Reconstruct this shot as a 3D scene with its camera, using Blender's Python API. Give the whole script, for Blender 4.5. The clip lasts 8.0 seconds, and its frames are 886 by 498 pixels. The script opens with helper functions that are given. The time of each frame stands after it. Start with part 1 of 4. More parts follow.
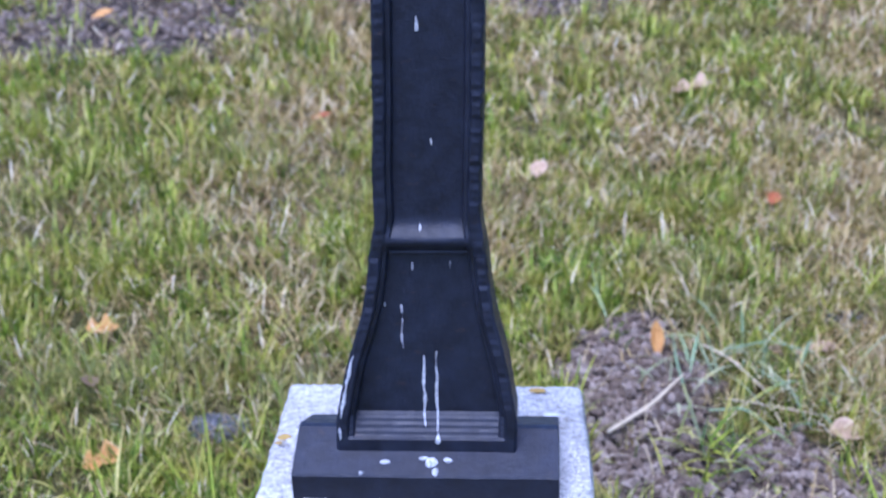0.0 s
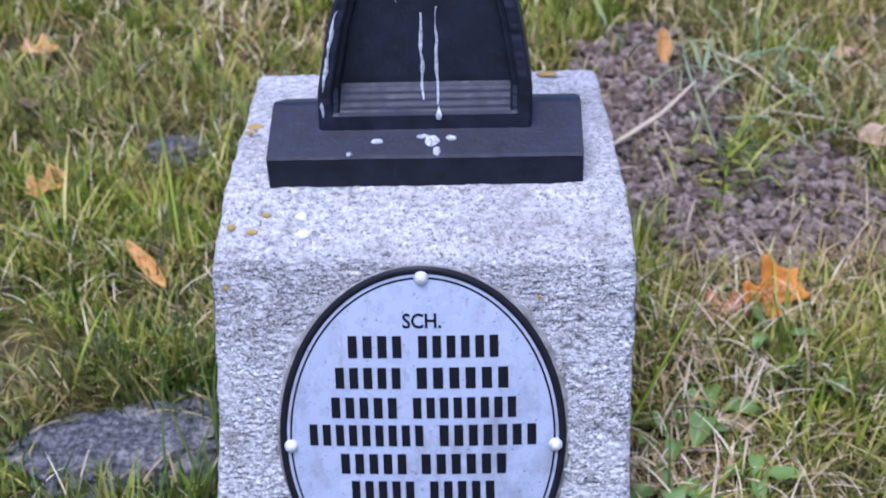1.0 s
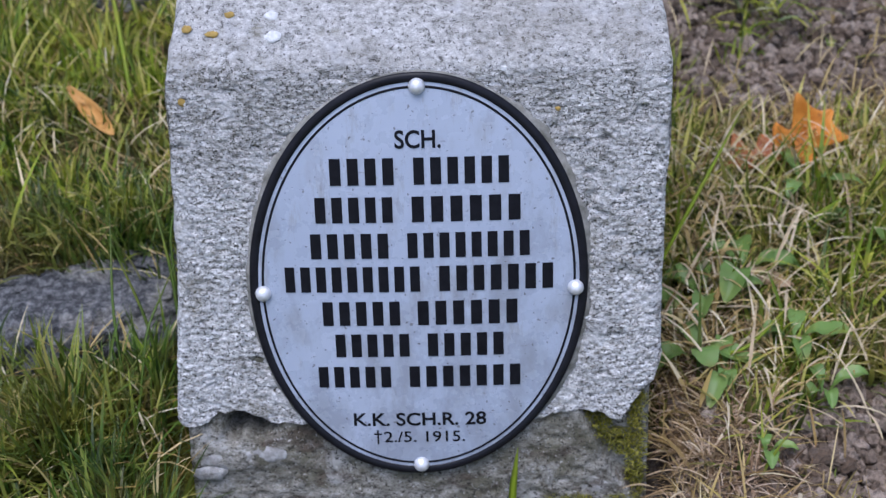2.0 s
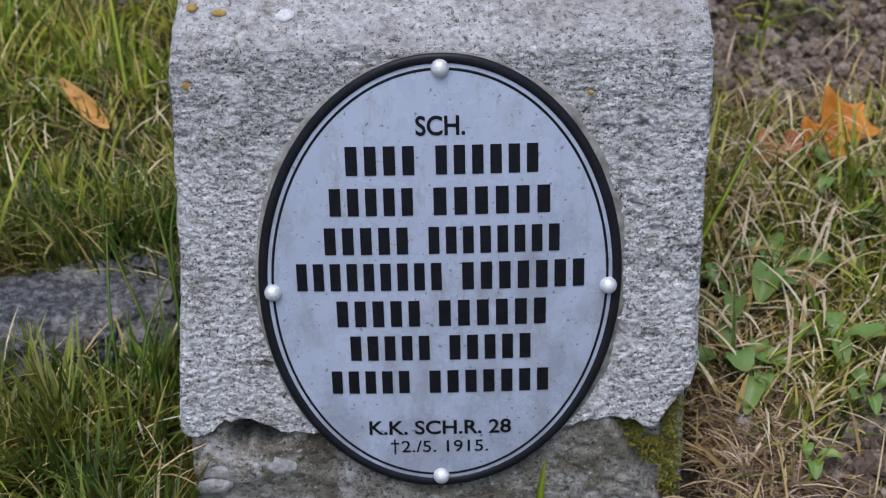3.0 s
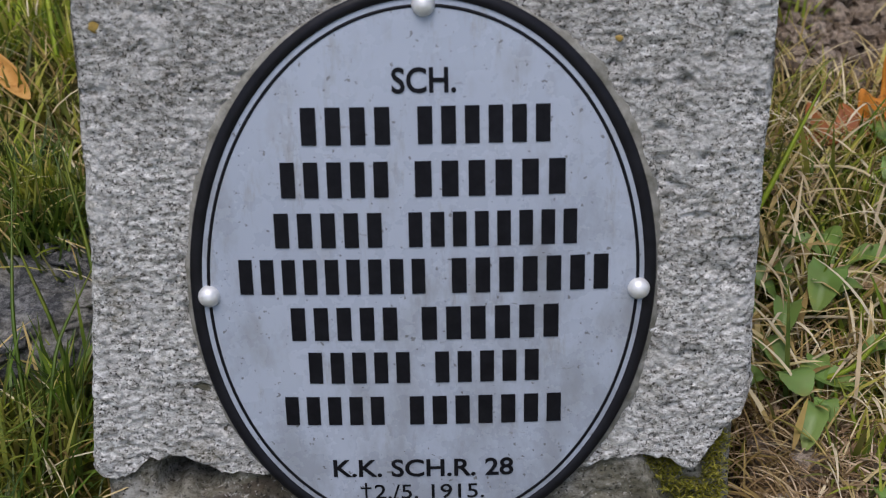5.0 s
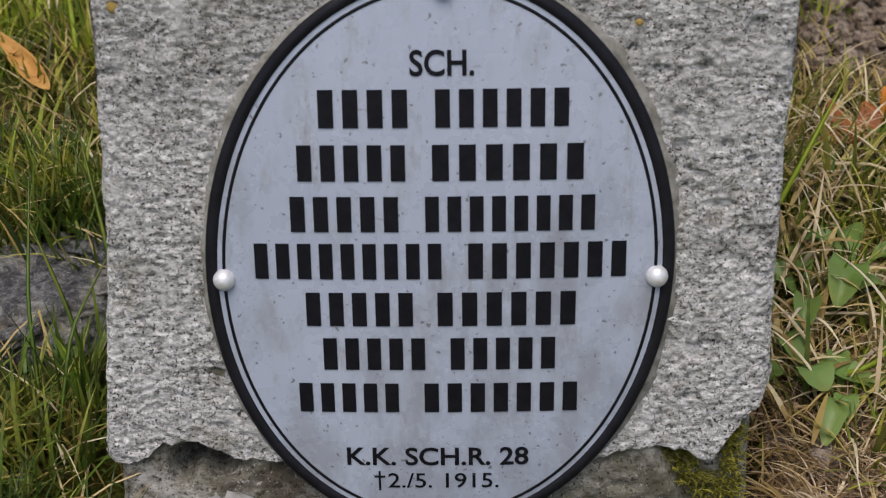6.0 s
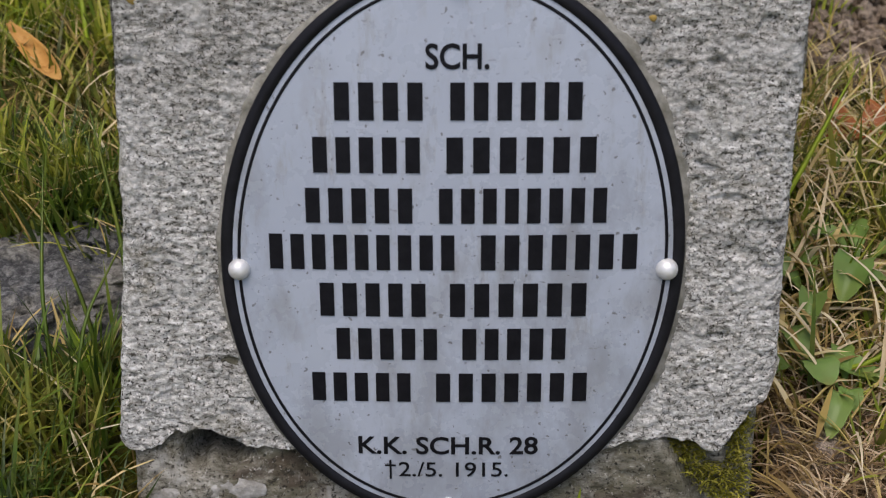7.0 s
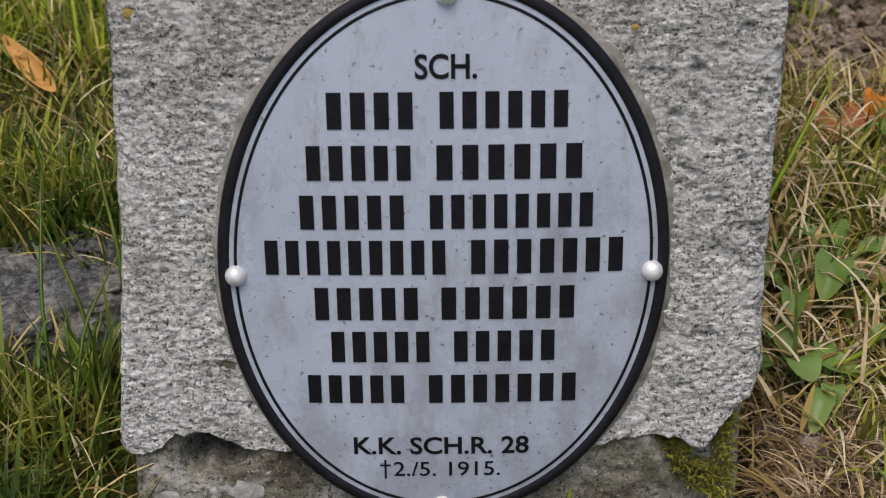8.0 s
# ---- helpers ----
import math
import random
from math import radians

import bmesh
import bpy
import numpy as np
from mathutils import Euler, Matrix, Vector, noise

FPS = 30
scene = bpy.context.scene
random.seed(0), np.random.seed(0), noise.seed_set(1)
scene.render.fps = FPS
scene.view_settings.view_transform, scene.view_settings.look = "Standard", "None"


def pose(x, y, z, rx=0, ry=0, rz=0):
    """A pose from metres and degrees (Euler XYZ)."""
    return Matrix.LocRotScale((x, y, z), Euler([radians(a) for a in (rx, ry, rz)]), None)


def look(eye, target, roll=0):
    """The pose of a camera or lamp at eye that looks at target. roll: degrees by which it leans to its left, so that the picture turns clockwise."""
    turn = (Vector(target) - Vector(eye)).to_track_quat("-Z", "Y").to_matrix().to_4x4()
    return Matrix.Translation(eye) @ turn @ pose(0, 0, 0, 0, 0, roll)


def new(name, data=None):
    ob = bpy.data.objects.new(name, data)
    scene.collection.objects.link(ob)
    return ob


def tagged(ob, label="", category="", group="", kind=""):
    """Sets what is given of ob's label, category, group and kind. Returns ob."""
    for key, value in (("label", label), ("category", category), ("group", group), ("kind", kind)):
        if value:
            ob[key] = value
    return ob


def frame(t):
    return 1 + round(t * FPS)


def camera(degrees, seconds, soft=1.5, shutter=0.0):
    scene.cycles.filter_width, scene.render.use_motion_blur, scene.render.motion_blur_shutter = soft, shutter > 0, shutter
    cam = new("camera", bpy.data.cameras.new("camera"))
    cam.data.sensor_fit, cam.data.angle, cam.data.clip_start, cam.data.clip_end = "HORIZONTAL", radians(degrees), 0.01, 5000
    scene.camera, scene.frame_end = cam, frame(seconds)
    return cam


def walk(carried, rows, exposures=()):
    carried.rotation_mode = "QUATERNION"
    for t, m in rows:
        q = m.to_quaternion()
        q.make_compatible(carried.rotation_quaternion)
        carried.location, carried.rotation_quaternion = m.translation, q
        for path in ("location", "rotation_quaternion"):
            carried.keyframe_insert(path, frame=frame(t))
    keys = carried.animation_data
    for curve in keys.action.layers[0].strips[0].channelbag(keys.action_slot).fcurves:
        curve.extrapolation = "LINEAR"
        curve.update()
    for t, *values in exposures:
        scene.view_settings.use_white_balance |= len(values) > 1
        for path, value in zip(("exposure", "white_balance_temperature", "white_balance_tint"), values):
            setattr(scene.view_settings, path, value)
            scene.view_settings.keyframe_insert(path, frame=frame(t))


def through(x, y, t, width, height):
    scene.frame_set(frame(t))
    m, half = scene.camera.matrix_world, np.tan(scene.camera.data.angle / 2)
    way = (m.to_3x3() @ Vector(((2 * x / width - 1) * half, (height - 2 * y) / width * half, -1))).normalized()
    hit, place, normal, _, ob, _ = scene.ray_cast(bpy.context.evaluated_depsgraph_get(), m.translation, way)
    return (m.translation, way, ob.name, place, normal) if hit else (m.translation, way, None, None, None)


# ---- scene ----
# ---- camera ----
# The plinth's front leans back 14 degrees; TILT lays its own frame (y into the stone, z up its face) into the world.
TILT = pose(0, 0, 0.15, -14)
SOFT = 1.05
cam = camera(38.54, 8.0, soft=SOFT)
walk(cam, [
    (0, TILT @ look((0.1093, -0.9893, 0.5408), (0.0597, -0.3969, 0.4594), -0.75)),
    (0.5, TILT @ look((0.0801, -0.8984, 0.4662), (0.0408, -0.3158, 0.3283), -1.47)),
    (0.7, TILT @ look((0.0734, -0.8777, 0.4419), (0.0420, -0.2988, 0.2967), -1.53)),
    (1, TILT @ look((0.0634, -0.8467, 0.4055), (0.0332, -0.2732, 0.2317), -1.61)),
    (1.3, TILT @ look((0.0561, -0.8113, 0.3736), (0.0304, -0.2421, 0.1780), -1.35)),
    (1.5, TILT @ look((0.0512, -0.7877, 0.3523), (0.0285, -0.2214, 0.1552), -2.29)),
    (1.7, TILT @ look((0.0434, -0.7633, 0.3241), (0.0245, -0.1997, 0.1193), -2.08)),
    (2.8, TILT @ look((0.0138, -0.6912, 0.2613), (0.0066, -0.1239, 0.0660), -1.38)),
    (3, TILT @ look((0.0098, -0.6874, 0.2625), (0.0036, -0.1207, 0.0656), -1.43)),
    (3.5, TILT @ look((0.0060, -0.6826, 0.2516), (0.0032, -0.1140, 0.0600), -1.29)),
    (4, TILT @ look((0.0093, -0.6612, 0.2460), (0.0118, -0.0939, 0.0507), -1.98)),
    (4.5, TILT @ look((0.0156, -0.5739, 0.2110), (0.0108, -0.0040, 0.0234), -1.54)),
    (4.7, TILT @ look((0.0137, -0.5426, 0.2085), (0.0107, 0.0251, 0.0144), -1.19)),
    (5.8, TILT @ look((0.0118, -0.5335, 0.1986), (0.0044, 0.0336, 0.0027), -0.90)),
    (6, TILT @ look((0.0134, -0.5379, 0.1912), (0.0011, 0.0316, 0.0026), -0.83)),
    (6.5, TILT @ look((0.0108, -0.5420, 0.1932), (-0.0027, 0.0274, 0.0044), -0.28)),
    (7, TILT @ look((0.0054, -0.5447, 0.1919), (-0.0045, 0.0240, 0.0010), -0.25)),
    (7.5, TILT @ look((0.0000, -0.5514, 0.1922), (-0.0055, 0.0177, 0.0024), -0.61)),
    (8, TILT @ look((0.0045, -0.5595, 0.1968), (0.0000, 0.0100, 0.0080), -0.79)),
], [
    (0.0, 0.97, 4650, 27), (0.5, 0.77, 4850, 28), (1.0, 0.66, 5050, 27), (1.5, 0.42, 5300, 23), (1.7, 0.35, 5350, 20), (2.8, 0.08, 5700, 15),
    (3.5, 0.05, 5850, 15), (4.0, 0.02, 6000, 15), (4.5, -0.06, 6050, 14), (5.8, 0.01, 6600, 13), (8.0, 0.03, 6700, 13)])
# the lens stays focused on the plaque
cam.data.dof.use_dof, cam.data.dof.focus_distance, cam.data.dof.aperture_fstop = True, 0.655, 14.5


# ---- light ----
SUN_AZ, SUN_EL = 200.0, 70.0
world = bpy.data.worlds.new("overcast_sky")
scene.world = world
world.use_nodes = True
wn = world.node_tree
sky = wn.nodes.new("ShaderNodeTexSky")
sky.sky_type = "NISHITA"
sky.sun_disc = False
sky.sun_elevation = radians(SUN_EL)
sky.sun_rotation = radians(SUN_AZ)
sky.air_density, sky.dust_density, sky.ozone_density = 1.0, 3.0, 1.0
wn.links.new(sky.outputs[0], wn.nodes["Background"].inputs[0])
wn.nodes["Background"].inputs[1].default_value = 0.15

sun = new("sun", bpy.data.lights.new("sun", "SUN"))
sun.data.energy, sun.data.angle, sun.data.color = 2.0, radians(40), (1.0, 0.96, 0.9)
_d = Vector((math.sin(radians(SUN_AZ)) * math.cos(radians(SUN_EL)), math.cos(radians(SUN_AZ)) * math.cos(radians(SUN_EL)), math.sin(radians(SUN_EL))))
sun.matrix_world = look(_d * 20, (0, 0, 0))

# ---- noise and mesh tools ----
rng = np.random.default_rng(7)


def vnoise(x, y, seed=0):
    """Smooth value noise on arrays, -1 to 1."""
    xi, yi = np.floor(x).astype(np.int64), np.floor(y).astype(np.int64)
    fx, fy = x - xi, y - yi
    fx, fy = fx * fx * (3 - 2 * fx), fy * fy * (3 - 2 * fy)

    def h(a, b):
        n = (a * 374761393 + b * 668265263 + seed * 1442695041) & 0x7FFFFFFF
        n = ((n ^ (n >> 13)) * 1274126177) & 0x7FFFFFFF
        return ((n ^ (n >> 16)) & 0xFFFF) / 32767.5 - 1

    return (h(xi, yi) * (1 - fx) + h(xi + 1, yi) * fx) * (1 - fy) + (h(xi, yi + 1) * (1 - fx) + h(xi + 1, yi + 1) * fx) * fy


def fbm(x, y, seed=0, octaves=4):
    out, amp = 0 * x, 1.0
    for k in range(octaves):
        out = out + amp * vnoise(x * 2**k, y * 2**k, seed + 17 * k)
        amp *= 0.5
    return out / 1.9


def smooth(a, b, x):
    t = np.clip((x - a) / (b - a), 0, 1)
    return t * t * (3 - 2 * t)


WORLDS = {}


def thing(name, m, label, category, group="", kind=""):
    """An Empty at the thing's base."""
    ob = new(name)
    ob.empty_display_size = 0.02
    ob.matrix_world = m
    WORLDS[ob] = m.copy()
    return tagged(ob, label, category, group, kind)


def mesh_object(name, verts, faces, material, smooth_faces=True):
    me = bpy.data.meshes.new(name)
    me.from_pydata([tuple(v) for v in verts], [], [tuple(f) for f in faces])
    me.materials.append(material)
    me.polygons.foreach_set("use_smooth", [smooth_faces] * len(me.polygons))
    me.update()
    return new(name, me)


def part(name, data, material, parent, label="", smooth_faces=True):
    """One mesh, given in world metres as (verts, faces) or a bmesh, as a part of a thing or of a part."""
    if isinstance(data, bmesh.types.BMesh):
        me = bpy.data.meshes.new(name)
        data.to_mesh(me)
        data.free()
        me.materials.append(material)
        me.polygons.foreach_set("use_smooth", [smooth_faces] * len(me.polygons))
        ob = new(name, me)
    else:
        ob = mesh_object(name, data[0], data[1], material, smooth_faces)
    WORLDS[ob] = WORLDS[parent]
    ob.data.transform(WORLDS[parent].inverted())
    ob.data.update()
    ob.parent = parent
    return tagged(ob, label)


def grid_faces(nu, nv, base=0):
    i = np.arange(nu - 1)[:, None] * nv + np.arange(nv - 1)[None]
    return (np.stack([i, i + 1, i + nv + 1, i + nv], -1).reshape(-1, 4) + base).tolist()


def tilted(p):
    """Points of the plinth's frame in world metres."""
    return np.asarray(p, float) @ np.array(TILT.to_3x3()).T + np.array(TILT.translation)


def quads_object(name, verts, faces_n, faces, material, smooth_faces=False):
    """A large mesh straight from arrays: faces all of one size."""
    me = bpy.data.meshes.new(name)
    faces = np.asarray(faces, np.int32)
    me.vertices.add(len(verts))
    me.vertices.foreach_set("co", np.asarray(verts, np.float32).ravel())
    me.loops.add(faces.size)
    me.loops.foreach_set("vertex_index", faces.ravel())
    me.polygons.add(len(faces))
    me.polygons.foreach_set("loop_start", np.arange(0, faces.size, faces_n, dtype=np.int32))
    me.polygons.foreach_set("use_smooth", np.full(len(faces), smooth_faces))
    me.update(calc_edges=True)
    me.validate()
    me.materials.append(material)
    return new(name, me)


# ---- materials ----
class Mat:
    """A node material with a few short cuts."""

    def __init__(self, name, rough=0.7, metal=0.0, spec=0.5):
        self.m = bpy.data.materials.new(name)
        self.m.use_nodes = True
        self.t = self.m.node_tree
        self.b = self.t.nodes["Principled BSDF"]
        self.b.inputs["Roughness"].default_value = rough
        self.b.inputs["Metallic"].default_value = metal
        self.b.inputs["Specular IOR Level"].default_value = spec
        self.coord = self.t.nodes.new("ShaderNodeTexCoord").outputs["Object"]

    def node(self, kind, **inputs):
        n = self.t.nodes.new(kind)
        for k, v in inputs.items():
            sock = n.inputs[k.replace("_", " ")]
            if isinstance(v, bpy.types.NodeSocket):
                self.t.links.new(v, sock)
            else:
                sock.default_value = v
        return n

    def noise(self, scale, detail=4.0, rough=0.6, stretch=None):
        vec = self.coord
        if stretch:
            mp = self.t.nodes.new("ShaderNodeMapping")
            mp.inputs["Scale"].default_value = stretch
            self.t.links.new(self.coord, mp.inputs["Vector"])
            vec = mp.outputs[0]
        return self.node("ShaderNodeTexNoise", Vector=vec, Scale=scale, Detail=detail, Roughness=rough).outputs[0]

    def ramp(self, fac, stops):
        r = self.t.nodes.new("ShaderNodeValToRGB")
        self.t.links.new(fac, r.inputs[0])
        el = r.color_ramp.elements
        while len(el) < len(stops):
            el.new(0.5)
        for e, (p, c) in zip(el, stops):
            e.position, e.color = p, (*c, 1) if len(c) == 3 else c
        return r.outputs[0]

    def mix(self, fac, a, b, how="MIX"):
        n = self.t.nodes.new("ShaderNodeMix")
        n.data_type, n.blend_type = "RGBA", how
        for sock, v in ((n.inputs[0], fac), (n.inputs[6], a), (n.inputs[7], b)):
            if isinstance(v, bpy.types.NodeSocket):
                self.t.links.new(v, sock)
            else:
                sock.default_value = v if isinstance(v, (int, float)) else (*v, 1)
        return n.outputs[2]

    def color(self, sock):
        if isinstance(sock, bpy.types.NodeSocket):
            self.t.links.new(sock, self.b.inputs["Base Color"])
        else:
            self.b.inputs["Base Color"].default_value = (*sock, 1)
        return self

    def rough(self, sock):
        self.t.links.new(sock, self.b.inputs["Roughness"])
        return self

    def bump(self, height, dist=0.001, strength=0.6):
        n = self.node("ShaderNodeBump", Height=height, Distance=dist, Strength=strength)
        self.t.links.new(n.outputs[0], self.b.inputs["Normal"])
        return self

    def island(self):
        return self.t.nodes.new("ShaderNodeNewGeometry").outputs["Random Per Island"]


def grey(v):
    return (v, v, v)


def make_stone():
    m = Mat("weathered_stone", 0.92, spec=0.2)
    grain = m.noise(360, 6, 0.8, (0.5, 1, 1.25))
    c = m.ramp(grain, [(0.36, (0.10, 0.093, 0.08)), (0.44, (0.36, 0.35, 0.325)), (0.52, (0.60, 0.59, 0.565)), (0.62, (0.90, 0.89, 0.865))])
    # pits drawn out along the bed, their shade painted dark; round dark specks
    c = m.mix(m.ramp(m.noise(320, 3, 0.6, (0.62, 1, 1.3)), [(0.31, grey(0.9)), (0.39, grey(0.0))]), c, (0.055, 0.05, 0.042))
    c = m.mix(m.ramp(m.noise(560, 2, 0.5), [(0.60, grey(0.0)), (0.66, grey(0.85))]), c, (0.88, 0.87, 0.845))
    c = m.mix(m.ramp(m.noise(700, 2, 0.5), [(0.35, grey(0.95)), (0.41, grey(0.0))]), c, (0.045, 0.041, 0.034))
    # broad weather stains, pale scoured patches, algae
    axis = m.node("ShaderNodeSeparateXYZ", Vector=m.coord)
    drift = m.node("ShaderNodeMath", Value=axis.outputs[2])
    drift.operation = "MULTIPLY_ADD"
    drift.inputs[1].default_value = 0.9
    m.t.links.new(m.noise(9, 8, 0.75, (1, 1, 1.5)), drift.inputs[2])
    c = m.mix(m.ramp(drift.outputs[0], [(0.48, grey(0.0)), (0.64, grey(0.8))]), c, m.mix(0.38, c, (0.12, 0.11, 0.092)))
    c = m.mix(m.ramp(m.noise(38, 6, 0.75), [(0.52, grey(0.0)), (0.64, grey(0.65))]), c, (0.72, 0.71, 0.69))
    c = m.mix(m.ramp(m.noise(17, 6, 0.75), [(0.56, grey(0.0)), (0.70, grey(0.55))]), c, (0.24, 0.21, 0.13))
    c = m.mix(m.ramp(m.noise(70, 5, 0.75), [(0.60, grey(0.0)), (0.68, grey(0.6))]), c, (0.11, 0.105, 0.09))
    relief = m.node("ShaderNodeMath", Value=m.noise(560, 5, 0.8, (0.7, 1, 1.2)))
    relief.operation = "ADD"
    m.t.links.new(m.noise(320, 3, 0.6, (0.62, 1, 1.3)), relief.inputs[1])
    return m.color(c).bump(relief.outputs[0], 0.0022, 0.9).m


def make_toplit():
    m = Mat("toplit_stone", 0.92, spec=0.2)
    # stone for upward faces, the light from above put into its paler colour
    c = m.ramp(m.noise(260, 7, 0.82, (0.7, 1, 1)), [(0.36, (0.16, 0.15, 0.13)), (0.44, (0.42, 0.407, 0.378)), (0.53, (0.61, 0.595, 0.56)), (0.63, (0.82, 0.805, 0.775))])
    c = m.mix(m.ramp(m.noise(450, 2, 0.5), [(0.33, grey(0.8)), (0.39, grey(0.0))]), c, (0.08, 0.075, 0.065))
    c = m.mix(m.ramp(m.noise(16, 7, 0.75), [(0.47, grey(0.0)), (0.60, grey(0.75))]), c, m.mix(0.5, c, (0.24, 0.22, 0.175)))
    c = m.mix(m.ramp(m.noise(30, 6, 0.75), [(0.56, grey(0.0)), (0.66, grey(0.6))]), c, (0.58, 0.58, 0.575))
    c = m.mix(m.ramp(m.noise(42, 5, 0.7), [(0.60, grey(0.0)), (0.70, grey(0.6))]), c, (0.24, 0.215, 0.14))
    c = m.mix(m.ramp(m.noise(55, 6, 0.8), [(0.61, grey(0.0)), (0.68, grey(0.55))]), c, (0.09, 0.085, 0.075))
    return m.color(c).bump(m.noise(360, 6, 0.82), 0.0026, 0.95).m


def make_base_stone():
    m = Mat("damp_cement", 0.9, spec=0.25)
    c = m.ramp(m.noise(230, 7, 0.8, (0.6, 1, 1.2)), [(0.37, (0.07, 0.062, 0.048)), (0.47, (0.24, 0.225, 0.185)), (0.58, (0.40, 0.38, 0.33)), (0.68, (0.60, 0.58, 0.53))])
    c = m.mix(m.ramp(m.noise(20, 6, 0.7, (1, 1, 1.6)), [(0.44, grey(0.0)), (0.58, grey(0.75))]), c, (0.13, 0.12, 0.075))
    c = m.mix(m.ramp(m.noise(34, 5, 0.7, (0.6, 1, 1.5)), [(0.54, grey(0.0)), (0.64, grey(0.7))]), c, (0.085, 0.06, 0.045))
    c = m.mix(m.ramp(m.noise(26, 5, 0.7), [(0.56, grey(0.0)), (0.66, grey(0.7))]), c, (0.52, 0.51, 0.48))
    c = m.mix(m.ramp(m.noise(90, 5, 0.8), [(0.58, grey(0.0)), (0.66, grey(0.7))]), c, (0.035, 0.03, 0.024))
    c = m.mix(m.ramp(m.noise(480, 3, 0.6), [(0.36, grey(0.85)), (0.43, grey(0.0))]), c, (0.03, 0.026, 0.02))
    c = m.mix(m.ramp(m.noise(330, 4, 0.7), [(0.60, grey(0.0)), (0.68, grey(0.8))]), c, (0.66, 0.64, 0.59))
    return m.color(c).bump(m.noise(300, 6, 0.8), 0.003, 0.9).m


def make_iron():
    m = Mat("black_paint", 0.42, spec=0.36)
    c = m.ramp(m.noise(60, 4), [(0.35, (0.006, 0.007, 0.014)), (0.7, (0.013, 0.016, 0.030))])
    c = m.mix(m.ramp(m.noise(160, 5, 0.7, (1, 1, 0.4)), [(0.62, grey(0.0)), (0.76, grey(0.5))]), c, (0.035, 0.042, 0.065))
    c = m.mix(m.ramp(m.noise(70, 5, 0.7, (1, 1, 2)), [(0.62, grey(0.0)), (0.70, grey(0.35))]), c, (0.05, 0.032, 0.022))
    m.rough(m.ramp(m.noise(90, 4), [(0.3, grey(0.34)), (0.7, grey(0.6))]))
    return m.color(c).bump(m.noise(220, 6, 0.7), 0.0012, 0.5).m


def make_enamel():
    m = Mat("grey_white_enamel", 0.22, spec=0.5)
    c = m.ramp(m.noise(9, 3), [(0.3, (0.33, 0.37, 0.45)), (0.7, (0.39, 0.43, 0.51))])
    smudge = m.ramp(m.noise(38, 4, 0.6, (1.6, 1, 0.7)), [(0.56, grey(0.0)), (0.72, grey(0.5))])
    c = m.mix(smudge, c, (0.28, 0.29, 0.31))
    drip = m.ramp(m.noise(45, 6, 0.7, (2.2, 1, 0.5)), [(0.58, grey(0.0)), (0.70, grey(0.55))])
    c = m.mix(drip, c, (0.24, 0.235, 0.22))
    scuff = m.ramp(m.noise(120, 5, 0.75, (0.6, 1, 1.6)), [(0.64, grey(0.0)), (0.70, grey(0.6))])
    c = m.mix(scuff, c, (0.20, 0.20, 0.20))
    # uneven darker tone, strongest low down and towards one side
    axis = m.node("ShaderNodeSeparateXYZ", Vector=m.coord)
    low = m.node("ShaderNodeMath", Value=axis.outputs[2])
    low.operation = "MULTIPLY_ADD"
    low.inputs[1].default_value = -1.1
    m.t.links.new(m.noise(20, 6, 0.7, (1.5, 1, 0.8)), low.inputs[2])
    side = m.node("ShaderNodeMath", Value=axis.outputs[0])
    side.operation = "MULTIPLY_ADD"
    side.inputs[1].default_value = 0.5
    m.t.links.new(low.outputs[0], side.inputs[2])
    c = m.mix(m.ramp(side.outputs[0], [(0.48, grey(0.0)), (0.66, grey(0.7))]), c, m.mix(0.6, c, (0.17, 0.175, 0.18)))
    speck = m.ramp(m.noise(330, 2, 0.5), [(0.69, grey(0.0)), (0.72, grey(0.8))])
    c = m.mix(speck, c, (0.12, 0.12, 0.12))
    m.rough(m.ramp(m.noise(70, 4), [(0.35, grey(0.2)), (0.75, grey(0.42))]))
    return m.color(c).bump(m.noise(60, 3), 0.0004, 0.2).m


def make_plain(name, a, b, scale, rough=0.7, metal=0.0, bump=0.0005, spec=0.4):
    m = Mat(name, rough, metal, spec)
    return m.color(m.ramp(m.noise(scale, 4), [(0.3, a), (0.7, b)])).bump(m.noise(scale * 3, 3), bump, 0.5).m


def make_blades(name, stops, rough=0.55, spec=0.3, through=0.3, warm=0.6):
    m = Mat(name, rough, spec=spec)
    c = m.ramp(m.island(), stops)
    c = m.mix(m.ramp(m.noise(60, 3), [(0.4, grey(0.0)), (0.7, grey(0.5))]), c, m.mix(0.5, c, (0.16, 0.12, 0.05)))
    c = m.mix(m.ramp(m.noise(26, 4), [(0.52, grey(0.0)), (0.64, grey(warm))]), c, m.mix(0.55, c, (0.44, 0.40, 0.04)))
    c = m.mix(m.ramp(m.noise(10, 4), [(0.52, grey(0.0)), (0.64, grey(0.8 * warm))]), c, m.mix(0.45, c, (0.34, 0.23, 0.05)))
    c = m.mix(m.ramp(m.noise(4.5, 5, 0.65), [(0.50, grey(0.0)), (0.64, grey(0.8 * warm))]), c, m.mix(0.6, c, (0.30, 0.22, 0.12)))
    m.color(c)
    tr = m.node("ShaderNodeBsdfTranslucent", Color=c)
    mixer = m.node("ShaderNodeMixShader", Fac=through)
    out = m.t.nodes["Material Output"]
    m.t.links.new(m.b.outputs[0], mixer.inputs[1])
    m.t.links.new(tr.outputs[0], mixer.inputs[2])
    m.t.links.new(mixer.outputs[0], out.inputs["Surface"])
    return m.m


